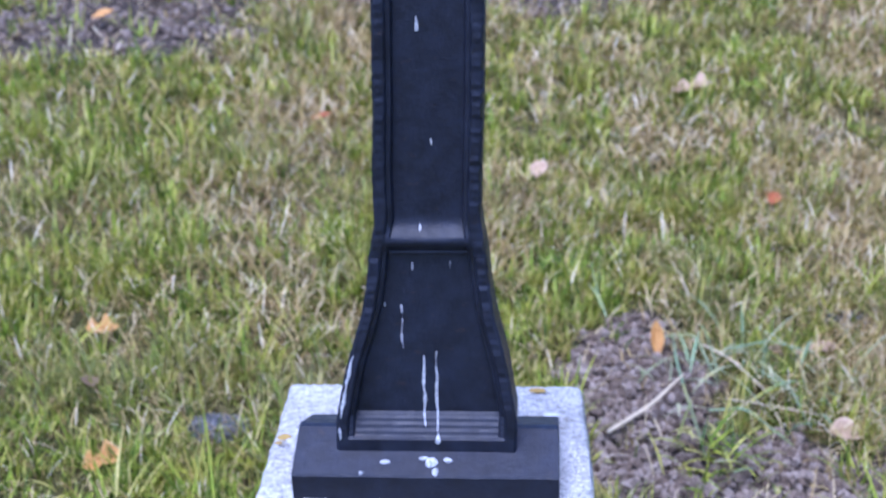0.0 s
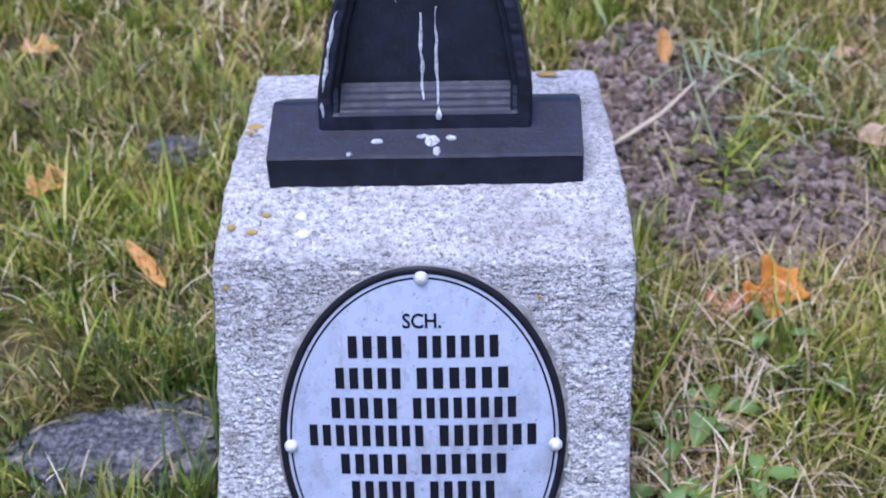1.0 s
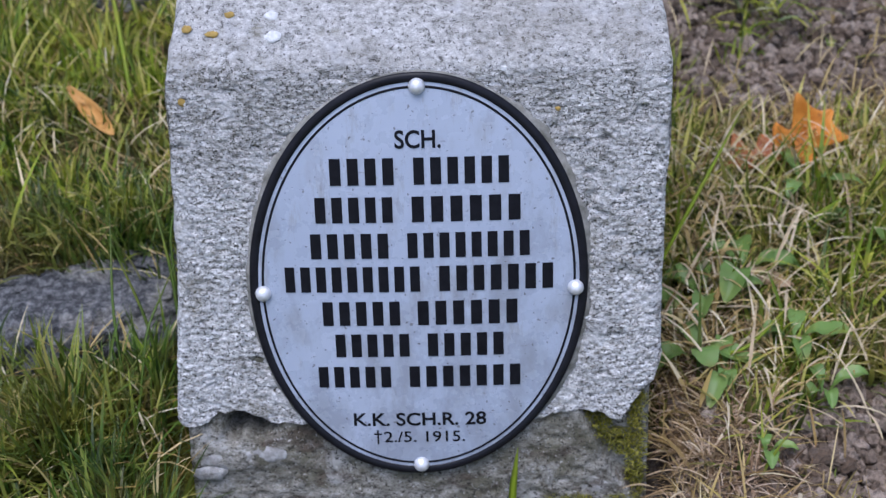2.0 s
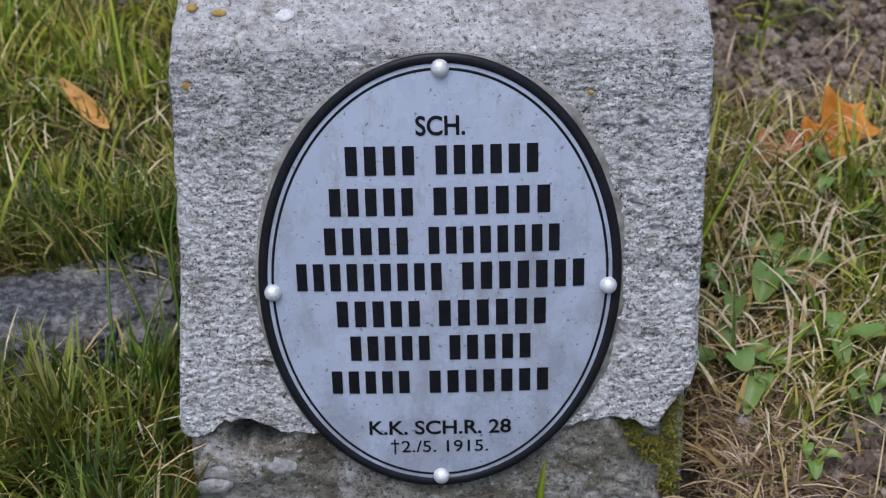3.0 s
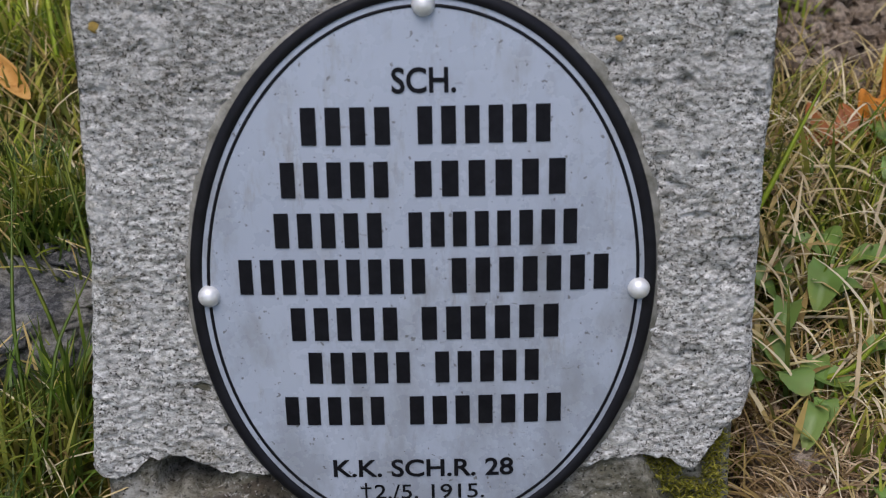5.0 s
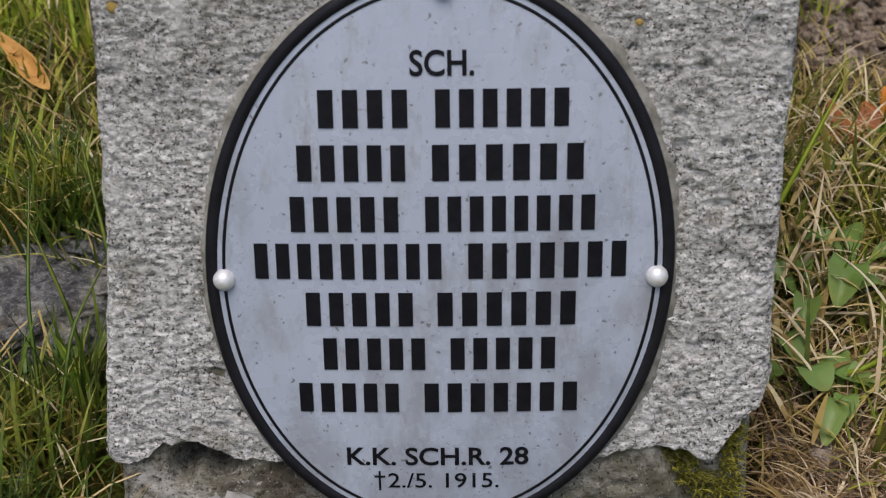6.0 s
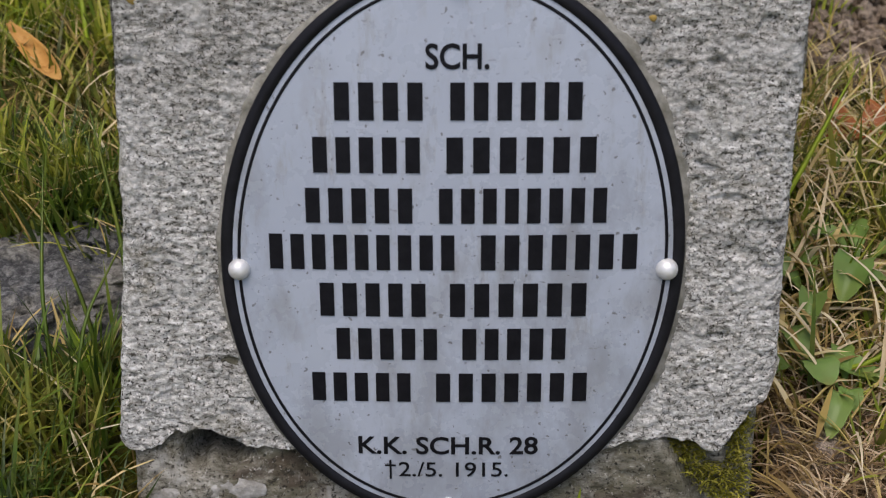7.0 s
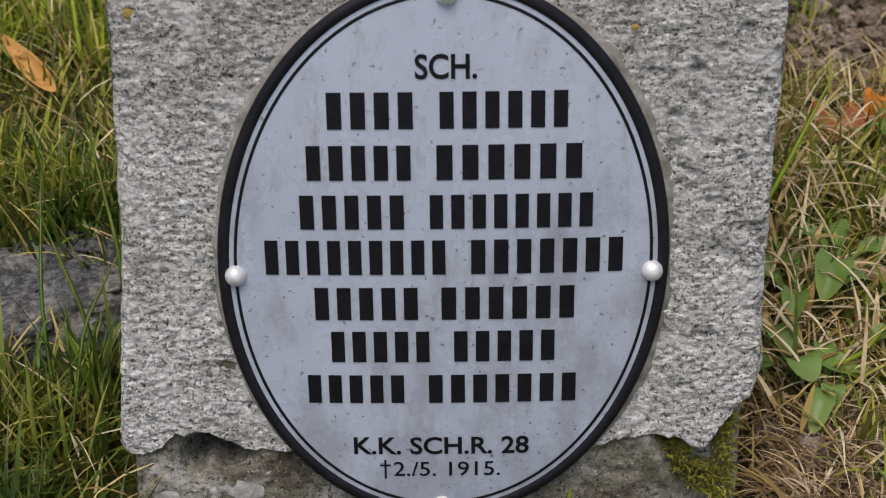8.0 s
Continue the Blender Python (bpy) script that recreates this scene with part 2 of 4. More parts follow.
def make_soil():
    m = Mat("bare_earth", 0.95, spec=0.15)
    c = m.ramp(m.noise(160, 6, 0.75), [(0.3, (0.022, 0.017, 0.012)), (0.5, (0.05, 0.039, 0.03)), (0.7, (0.14, 0.115, 0.095))])
    c = m.mix(m.ramp(m.noise(14, 4), [(0.5, grey(0.0)), (0.68, grey(0.5))]), c, (0.06, 0.05, 0.025))
    return m.color(c).bump(m.noise(300, 5, 0.7), 0.004, 0.9).m


def make_turf():
    """Earth under grass: thatch, moss and dead blades grown together."""
    m = Mat("mossy_thatch", 0.95, spec=0.15)
    c = m.ramp(m.noise(190, 6, 0.78), [(0.32, (0.022, 0.019, 0.008)), (0.5, (0.085, 0.078, 0.024)), (0.68, (0.24, 0.21, 0.085))])
    c = m.mix(m.ramp(m.noise(16, 5, 0.7), [(0.46, grey(0.0)), (0.60, grey(0.75))]), c, m.ramp(m.noise(330, 4, 0.7), [(0.36, (0.03, 0.036, 0.005)), (0.62, (0.21, 0.21, 0.02))]))
    c = m.mix(m.ramp(m.noise(2.2, 6, 0.7), [(0.48, grey(0.0)), (0.64, grey(0.6))]), c, m.mix(0.5, c, (0.20, 0.15, 0.07)))
    return m.color(c).bump(m.noise(320, 5, 0.75), 0.005, 1.0).m


def make_clod():
    m = Mat("dry_clods", 0.95, spec=0.15)
    c = m.ramp(m.island(), [(0.0, (0.15, 0.105, 0.07)), (0.5, (0.30, 0.228, 0.168)), (1.0, (0.47, 0.38, 0.30))])
    c = m.mix(m.ramp(m.noise(300, 5, 0.7), [(0.42, grey(0.0)), (0.6, grey(0.6))]), c, (0.07, 0.056, 0.045))
    return m.color(c).bump(m.noise(500, 5, 0.7), 0.003, 0.9).m


def make_rock():
    m = Mat("grey_fieldstone", 0.85, spec=0.25)
    c = m.ramp(m.noise(170, 7, 0.82), [(0.34, (0.026, 0.026, 0.027)), (0.48, (0.105, 0.106, 0.108)), (0.64, (0.38, 0.377, 0.37))])
    c = m.mix(m.ramp(m.noise(17, 5, 0.7), [(0.46, grey(0.0)), (0.60, grey(0.6))]), c, m.mix(0.6, c, (0.05, 0.052, 0.06)))
    c = m.mix(m.ramp(m.noise(24, 6, 0.75), [(0.52, grey(0.0)), (0.60, grey(0.85))]), c, m.ramp(m.noise(240, 5, 0.7), [(0.38, (0.16, 0.15, 0.13)), (0.6, (0.50, 0.48, 0.44))]))
    c = m.mix(m.ramp(m.noise(120, 5, 0.75), [(0.63, grey(0.0)), (0.68, grey(0.8))]), c, (0.50, 0.50, 0.49))
    return m.color(c).bump(m.noise(120, 7, 0.8), 0.007, 1.0).m


def make_leaf(name, a, b, dark):
    m = Mat(name, 0.5, spec=0.35)
    c = m.ramp(m.noise(50, 4), [(0.3, a), (0.7, b)])
    c = m.mix(m.ramp(m.noise(150, 4, 0.7), [(0.56, grey(0.0)), (0.72, grey(0.75))]), c, dark)
    m.color(c)
    tr = m.node("ShaderNodeBsdfTranslucent", Color=c)
    mixer = m.node("ShaderNodeMixShader", Fac=0.25)
    m.t.links.new(m.b.outputs[0], mixer.inputs[1])
    m.t.links.new(tr.outputs[0], mixer.inputs[2])
    m.t.links.new(mixer.outputs[0], m.t.nodes["Material Output"].inputs["Surface"])
    return m.m


TOPLIT = make_toplit()
STONE, CEMENT, IRON, ENAMEL = make_stone(), make_base_stone(), make_iron(), make_enamel()
BLACK = make_plain("black_enamel", (0.008, 0.008, 0.01), (0.014, 0.014, 0.018), 120, 0.35, 0, 0.0004, 0.15)
LETTER = make_plain("black_lettering", (0.004, 0.004, 0.006), (0.009, 0.009, 0.012), 200, 0.5, 0, 0.0001, 0.15)
RIVET = make_plain("dull_aluminium", (0.62, 0.62, 0.62), (0.78, 0.78, 0.78), 200, 0.38, 0.35, 0.0004)
DROPPING = make_plain("dried_dropping", (0.16, 0.17, 0.20), (0.66, 0.66, 0.66), 420, 0.8, 0, 0.0006)
MORTAR = make_plain("grey_mortar", (0.13, 0.125, 0.10), (0.32, 0.31, 0.28), 120, 0.9, 0, 0.002, 0.2)
PALE = make_plain("pale_cement", (0.16, 0.15, 0.13), (0.46, 0.45, 0.43), 160, 0.9, 0, 0.003, 0.2)
LICHEN = make_plain("yellow_lichen", (0.28, 0.19, 0.05), (0.44, 0.30, 0.08), 500, 0.9, 0, 0.001)
WHITE_LICHEN = make_plain("pale_lichen", (0.50, 0.50, 0.49), (0.72, 0.72, 0.70), 500, 0.9, 0, 0.001)
MOSS = make_blades("moss", [(0.0, (0.09, 0.10, 0.012)), (0.5, (0.30, 0.30, 0.035)), (1.0, (0.52, 0.48, 0.10))], 0.8)
SOIL, TURF, CLOD, ROCK = make_soil(), make_turf(), make_clod(), make_rock()
GREEN = make_blades("green_grass", [(0.0, (0.04, 0.08, 0.006)), (0.3, (0.13, 0.21, 0.012)), (0.6, (0.28, 0.37, 0.02)), (0.82, (0.48, 0.50, 0.06)), (1.0, (0.68, 0.58, 0.20))], 0.5, 0.3, warm=0.85)
DRY = make_blades("dry_grass", [(0.0, (0.09, 0.055, 0.022)), (0.3, (0.30, 0.20, 0.065)), (0.65, (0.54, 0.41, 0.17)), (0.9, (0.74, 0.61, 0.36)), (1.0, (0.84, 0.75, 0.55))], 0.65, 0.2, 0.2)
# dark green blades; by the plinth their colour also carries the shade
DEEP_SHADE = make_blades("deep_green_shade_grass", [(0.0, (0.018, 0.045, 0.006)), (0.4, (0.055, 0.115, 0.012)), (0.75, (0.13, 0.21, 0.02)), (0.9, (0.30, 0.34, 0.06)), (1.0, (0.46, 0.36, 0.13))], 0.42, 0.4, warm=0.6)
ROOT = make_blades("brown_roots", [(0.0, (0.07, 0.045, 0.025)), (0.4, (0.17, 0.10, 0.055)), (0.75, (0.38, 0.26, 0.16)), (1.0, (0.70, 0.56, 0.42))], 0.7, 0.2, 0.15)
STRAW = make_blades("pale_straw", [(0.0, (0.34, 0.25, 0.14)), (0.4, (0.55, 0.44, 0.27)), (1.0, (0.66, 0.57, 0.40))], 0.55, 0.35, 0.15, 0.2)
HAY = make_blades("bluish_hay", [(0.0, (0.13, 0.22, 0.09)), (0.6, (0.25, 0.33, 0.17)), (1.0, (0.48, 0.45, 0.24))], 0.55, 0.3, 0.2)
WEED = make_blades("broad_green_leaf", [(0.0, (0.035, 0.10, 0.02)), (0.45, (0.11, 0.22, 0.04)), (0.8, (0.25, 0.35, 0.09)), (1.0, (0.44, 0.42, 0.12))], 0.42, 0.4, 0.25)
ORANGE = make_leaf("orange_leaf", (0.55, 0.19, 0.02), (0.72, 0.30, 0.04), (0.22, 0.07, 0.015))
YELLOW = make_leaf("yellow_leaf", (0.52, 0.25, 0.06), (0.64, 0.37, 0.11), (0.36, 0.13, 0.02))
TAN = make_leaf("tan_leaf", (0.42, 0.28, 0.15), (0.58, 0.42, 0.27), (0.25, 0.13, 0.06))
RUST = make_leaf("rust_leaf", (0.35, 0.10, 0.03), (0.48, 0.17, 0.05), (0.16, 0.05, 0.02))
BROWN = make_leaf("brown_leaf", (0.20, 0.13, 0.07), (0.30, 0.21, 0.13), (0.10, 0.06, 0.03))

# ---- ground ----


def level(x, y):
    """The hillside: it climbs away from the plinth and runs out flat."""
    def run(v, a):
        return np.where(np.abs(v) < a, v, np.sign(v) * (a + 1.5 * np.tanh((np.abs(v) - a) / 1.5)))
    return 0.027 + 0.185 * run(y, 2.3) - 0.05 * run(x, 1.4)


def blob(x, y, cx, cy, rx, ry, turn=0.0):
    """1 inside an uneven patch, 0 outside."""
    c, s = math.cos(turn), math.sin(turn)
    u, v = ((x - cx) * c + (y - cy) * s) / rx, ((y - cy) * c - (x - cx) * s) / ry
    return 1 - smooth(0.7, 1.15, np.sqrt(u * u + v * v) + 0.28 * vnoise(x * 17, y * 17, 5))


def bare(x, y):
    """How bare the earth lies."""
    b = blob(x, y, 0.335, 0.455, 0.19, 0.11, 0.1)
    b = np.maximum(b, blob(x, y, 0.225, 0.60, 0.105, 0.17))
    b = np.maximum(b, blob(x, y, 0.295, -0.015, 0.10, 0.072, 0.1))
    b = np.maximum(b, 0.85 * blob(x, y, 0.19, -0.005, 0.045, 0.055))
    b = np.maximum(b, 0.9 * blob(x, y, -0.8, 1.72, 0.42, 0.20, 0.2))
    return np.maximum(b, 0.7 * blob(x, y, -0.1, 1.95, 0.35, 0.12))


def height(x, y):
    b = bare(x, y)
    near = np.exp(-((x / 3) ** 2 + ((y - 0.8) / 3) ** 2))
    h = level(x, y) + near * (0.012 * fbm(x * 7, y * 7, 3) + (0.004 + 0.010 * b) * fbm(x * 55, y * 55, 9, 3))
    return h - 0.030 * (1 - smooth(0.0, 0.06, np.maximum(np.abs(x) - 0.135, np.abs(y - 0.04) - 0.21)))


def spread(lo, hi, step, far):
    core = np.arange(lo, hi, step)
    out = np.cumsum(step * 1.35 ** np.arange(1, 60))
    out = out[out < far]
    return np.r_[(lo - out)[::-1], core, core[-1] + out]


gx, gy = np.meshgrid(spread(-0.95, 0.85, 0.0065, 3000), spread(-0.25, 2.0, 0.0075, 3000), indexing="ij")
ground = quads_object("ground", np.stack([gx, gy, height(gx, gy)], -1).reshape(-1, 3), 4, np.array(grid_faces(*gx.shape))[:, ::-1], TURF, True)
ground.data.materials.append(SOIL)
mid = np.array([p.center for p in ground.data.polygons])
ground.data.polygons.foreach_set("material_index", (bare(mid[:, 0], mid[:, 1]) > 0.35 + 0.1 * vnoise(mid[:, 0] * 60, mid[:, 1] * 60, 8)).astype(np.int32))
tagged(ground, "mossy thatch and bare brown earth on a gentle slope", "ground", kind="structure")

# ---- plinth ----
plinth = thing("grave_plinth", TILT, "weathered pale grey stone plinth with a chipped lower edge", "gravestone")


def left_edge(z):
    return np.interp(z, [-0.10, -0.085, 0.0, 0.10, 0.143, 0.19, 0.245], [-0.158, -0.160, -0.1525, -0.1475, -0.1455, -0.1410, -0.150])


def right_edge(z):
    return np.interp(z, [-0.10, -0.053, 0.0, 0.06, 0.14, 0.19, 0.245], [0.151, 0.152, 0.1515, 0.153, 0.154, 0.148, 0.1405])


def lower_edge(x):
    z = -0.0915 + 0.0014 * vnoise(x * 60, 0 * x, 4) + 0.0012 * vnoise(x * 190, 0 * x + 3, 8)
    z = z + 0.0080 * np.exp(-(((x + 0.116) / 0.017) ** 4)) + 0.006 * np.exp(-(((x - 0.11) / 0.03) ** 2))
    z = z - 0.006 * np.exp(-(((x - 0.125) / 0.009) ** 2))
    return z + np.interp(x, [0.128, 0.135, 0.142, 0.147, 0.1515, 0.16], [0, 0.009, 0.018, 0.024, 0.038, 0.05])


def plinth_block():
    """The upper block: front, chamfer, top and back as one rough skin, with side walls."""
    nf, nv = 250, 290
    front = np.linspace(0, 1, nf)
    e = np.linspace(-1, 1, nv)
    v = (e + 0.10 * np.sin(np.pi * e)) * 0.5 + 0.5
    # y, z along the upper profile after the front face
    bend = [(0.000, 0.136), (0.0012, 0.1405), (0.004, 0.1455), (0.030, 0.1795), (0.037, 0.186), (0.048, 0.1905), (0.226, 0.2354), (0.234, 0.2360), (0.241, 0.2325), (0.244, 0.224)]
    seg = np.r_[0, np.cumsum([math.dist(a, b) for a, b in zip(bend, bend[1:])])]
    s = np.linspace(0, seg[-1], 150)
    by, bz = np.interp(s, seg, [p[0] for p in bend]), np.interp(s, seg, [p[1] for p in bend])
    back = np.linspace(0, 1, 40)[1:]
    x0 = left_edge(0.0) + (right_edge(0.0) - left_edge(0.0)) * v
    zb = lower_edge(x0)
    zf = zb[None] + (0.136 - zb[None]) * front[:, None]
    Y = np.concatenate([np.tile(np.linspace(0.03, 0.0, 8)[:, None], nv), 0 * zf, np.tile(by[1:, None], nv), np.tile((0.244 + 0.03 * back)[:, None], nv)])
    Z = np.concatenate([np.tile(zb, (8, 1)), zf, np.tile(bz[1:, None], nv), np.tile((0.224 - 0.34 * back)[:, None], nv)])
    X = left_edge(Z) + (right_edge(Z) - left_edge(Z)) * v[None]
    # outward direction in the y-z plane
    dy, dz = np.gradient(Y, axis=0), np.gradient(Z, axis=0)
    n = np.hypot(dy, dz) + 1e-9
    ny, nz = -dz / n, dy / n
    run = np.cumsum(n, 0)
    edge = np.minimum(X - left_edge(Z), right_edge(Z) - X)
    r = 0.006 + 0.003 * vnoise(run * 40, 0 * run, 2)
    k = np.clip(1 - edge / r, 0, 1)
    drop = r * (1 - np.sqrt(np.clip(1 - k * k, 0, 1)))
    q = Z + Y  # runs up the face and back over the top
    wx, wq = X + 0.006 * fbm(X * 60, q * 60, 81, 2), q + 0.004 * fbm(X * 60, q * 60, 91, 2)
    rough = 0.0010 * fbm(wx * 380, wq * 480, 11, 2) + 0.0012 * fbm(X * 36, q * 55, 21, 3) + 0.0009 * vnoise(wx * 560, wq * 620, 33)
    pit = smooth(0.62, 0.85, vnoise(X * 95, q * 150, 61)) * 0.0022
    rough = rough - pit
    calm = smooth(0.136, 0.16, q)  # the top is smoother than the hewn front
    worn = 0.0016 * fbm(X * 22, q * 22, 71, 4) * calm
    d = rough * (1 - 0.45 * calm) + worn - drop
    for hx, hy in ((-0.1295, 0.120), (0.1235, 0.168)):
        d = d - np.where(Z > 0.19, 0.012 * np.exp(-(((X - hx) / 0.0052) ** 4 + ((Y - hy) / 0.0045) ** 4)), 0)
    wob = 0.0011 * fbm(run * 60, 0 * run, 77, 3) * np.where(v[None] < 0.5, 1, -1) * (k > 0)
    P = np.stack([X + wob, Y + ny * d, Z + nz * d], -1)
    nu = P.shape[0]
    verts = P.reshape(-1, 3)
    faces = grid_faces(nu, nv)
    half = nu // 2
    extra, base = [], len(verts)
    for col, flip in ((0, False), (nv - 1, True)):
        a, b = P[:half, col], P[nu - half:, col][::-1]
        mid = a[:, None] + (b - a)[:, None] * np.linspace(0, 1, 9)[None, :, None]
        mid[:, 1:-1, 0] += 0.0012 * fbm(mid[:, 1:-1, 1] * 90, mid[:, 1:-1, 2] * 90, 13)
        f = grid_faces(half, 9, base + sum(len(q) for q in extra))
        extra.append(mid.reshape(-1, 3))
        faces += [q[::-1] for q in f] if not flip else f
    return tilted(np.concatenate([verts, *extra])), [f[::-1] for f in faces]


block = part("stone_block", plinth_block(), STONE, plinth)
block.data.materials.append(TOPLIT)  # the weathered slope and top, paler for the light from above
for poly in block.data.polygons:
    c = poly.center
    if c.y + c.z + 0.004 * noise.noise(c * 60) > 0.141 and c.z > 0.135 and abs(poly.normal.z) > 0.2:
        poly.material_index = 1


def base_block():
    """The lower cement block, set back behind the face, broken away on one side."""
    nu, nv = 150, 230
    z = np.linspace(-0.27, -0.035, nu)[:, None] + np.zeros((1, nv))
    v = np.linspace(0, 1, nv)[None] + 0 * z
    x = -0.1545 + (0.1475 + 0.1545) * v
    gone = smooth(-0.0025, 0.0035, x - (0.098 + (-0.088 - z) * 0.62 + 0.004 * vnoise(z * 90, 0 * z, 3)))
    ridge = np.exp(-(((x - (0.095 + (-0.088 - z) * 0.62)) / 0.004) ** 2))
    lump = np.exp(-(((x + 0.117) / 0.028) ** 2 + ((z + 0.117) / 0.012) ** 2))
    y = 0.0025 + 0.0018 * fbm(x * 40, z * 60, 8) + 0.0018 * fbm(x * 200, z * 260, 9, 3) + 0.0015 * smooth(0.5, 0.8, vnoise(x * 130, z * 130, 15)) + 0.010 * gone - 0.002 * ridge - 0.006 * lump
    y = y + 0.040 * np.exp(-(((x + 0.114) / 0.015) ** 4 + ((z + 0.093 + 0.004 * vnoise(x * 120, 0 * x, 4)) / 0.0085) ** 4))
    y = y + 0.005 * np.exp(-(((x + 0.075 + 0.4 * (z + 0.1)) / 0.004) ** 2 + ((z + 0.105) / 0.02) ** 2))
    edge = np.minimum(x + 0.1545, 0.1475 - x)
    y = y + np.where(edge < 0.004, (0.004 - edge) ** 2 / 0.004, 0)
    verts = np.stack([x, y, z], -1).reshape(-1, 3)
    faces = grid_faces(nu, nv)
    back = np.array([(-0.15, 0.26, -0.035), (0.145, 0.26, -0.035), (0.145, 0.285, -0.30), (-0.15, 0.285, -0.30)])
    n = len(verts)
    verts = np.concatenate([verts, back])
    tl, tr, bl, br = (nu - 1) * nv, nu * nv - 1, 0, nv - 1
    faces += [tuple(range(tl, tr + 1)) + (n + 1, n), (n, n + 1, n + 2, n + 3), tuple(range(br, bl - 1, -1)) + (n + 3, n + 2)]
    faces += [tuple(range(bl, tl + 1, nv)) + (n, n + 3), tuple(range(tr, br - 1, -nv)) + (n + 2, n + 1)]
    return tilted(verts), faces


part("base_block", base_block(), CEMENT, plinth, "darker damp cement base with moss")


def blades(root, length, width, lean, heading, segs=3, curl=1.0):
    """Tapered bent blades from arrays. Returns verts and triangles."""
    n = len(root)
    t = np.linspace(0, 1, segs + 1)[None]
    ang = lean[:, None] * (0.35 + 0.65 * curl * t)
    step = (length / segs)[:, None]
    out = np.cumsum(np.sin(ang) * step, 1) - np.sin(ang[:, :1]) * step
    up = np.cumsum(np.cos(ang) * step, 1) - np.cos(ang[:, :1]) * step
    fx, fy = np.cos(heading)[:, None], np.sin(heading)[:, None]
    c = np.stack([root[:, :1] + out * fx, root[:, 1:2] + out * fy, root[:, 2:3] + up], -1)
    w = width[:, None] * np.clip(1.12 - t**1.8, 0, 1) * np.clip(0.3 + 2.6 * t, 0, 1) * 0.5
    side = np.stack([-fy + 0 * w, fx + 0 * w, 0 * w], -1) * w[..., None]
    a, b = (c - side)[:, :-1], (c + side)[:, :-1]
    V = np.concatenate([np.stack([a, b], 2).reshape(n, -1, 3), c[:, -1:]], 1)
    m = V.shape[1]
    f = []
    for k in range(segs - 1):
        i = 2 * k
        f += [(i, i + 1, i + 3), (i, i + 3, i + 2)]
    f.append((m - 3, m - 2, m - 1))
    F = (np.arange(n)[:, None, None] * m + np.array(f)[None]).reshape(-1, 3)
    return V.reshape(-1, 3), F


# moss in the broken corner
mx = rng.uniform(0.08, 0.1435, 16000)
mz = rng.uniform(-0.215, -0.065, 16000)
keep = (mx > 0.100 + (-0.088 - mz) * 0.62) | ((mz < -0.150) & (mx > 0.08))
keep &= vnoise(mx * 70, mz * 70, 6) > -0.6
mx, mz = mx[keep], mz[keep]
mroot = tilted(np.stack([mx, np.where(mx > 0.10 + (-0.088 - mz) * 0.62, 0.0105, 0.0045) + rng.normal(0, 0.002, len(mx)), mz], -1))
mv, mf = blades(mroot, rng.uniform(0.003, 0.008, len(mx)), rng.uniform(0.0006, 0.0013, len(mx)), rng.uniform(0.6, 1.6, len(mx)), rng.normal(-math.pi / 2, 0.8, len(mx)), 2)
tagged(part("moss", (mv, mf.tolist()), MOSS, plinth, "yellow-green moss cushion"), kind="stuff")


def patch(cx, cy, cz, rx, ry, normal, seed, thick=0.0012):
    """A low uneven crust on a surface."""
    q = Vector(normal).to_track_quat("Z", "Y").to_matrix()
    verts, faces = [], []
    for j, rr in enumerate((0.0, 0.55, 0.85, 1.0)):
        for i in range(14):
            a = i * math.tau / 14
            k = rr * (1 + 0.35 * noise.noise((math.cos(a) * 1.7 + seed, math.sin(a) * 1.7, seed * 3.1)))
            h = thick * (1 - rr**2) - 0.0006 * (rr == 1.0) + 0.0004 * noise.noise((i * 0.9, j, seed))
            verts.append(Vector((cx, cy, cz)) + q @ Vector((rx * k * math.cos(a), ry * k * math.sin(a), h)))
    for j in range(3):
        for i in range(14):
            faces.append((j * 14 + i, j * 14 + (i + 1) % 14, (j + 1) * 14 + (i + 1) % 14, (j + 1) * 14 + i))
    return verts, [f[::-1] for f in faces]


UP_FACE = TILT.to_3x3() @ Vector((0, -1, 0))
TOP = Vector((0, 0, 1))
CHAMFER = TILT.to_3x3() @ Vector((0, -0.8, 0.6))
def on_top(y):
    return 0.1905 + (y - 0.048) * 0.2523


for x, z, rx, ry, k in ((-0.124, -0.1185, 0.024, 0.0060, 1.3), (-0.106, -0.1140, 0.016, 0.0060, 4.1), (-0.142, -0.127, 0.012, 0.0060, 7.7)):
    part("cement_smear", patch(*tilted([(x, -0.0012, z)])[0], rx, ry, UP_FACE, k, 0.0012), PALE, plinth, "pale smeared cement")

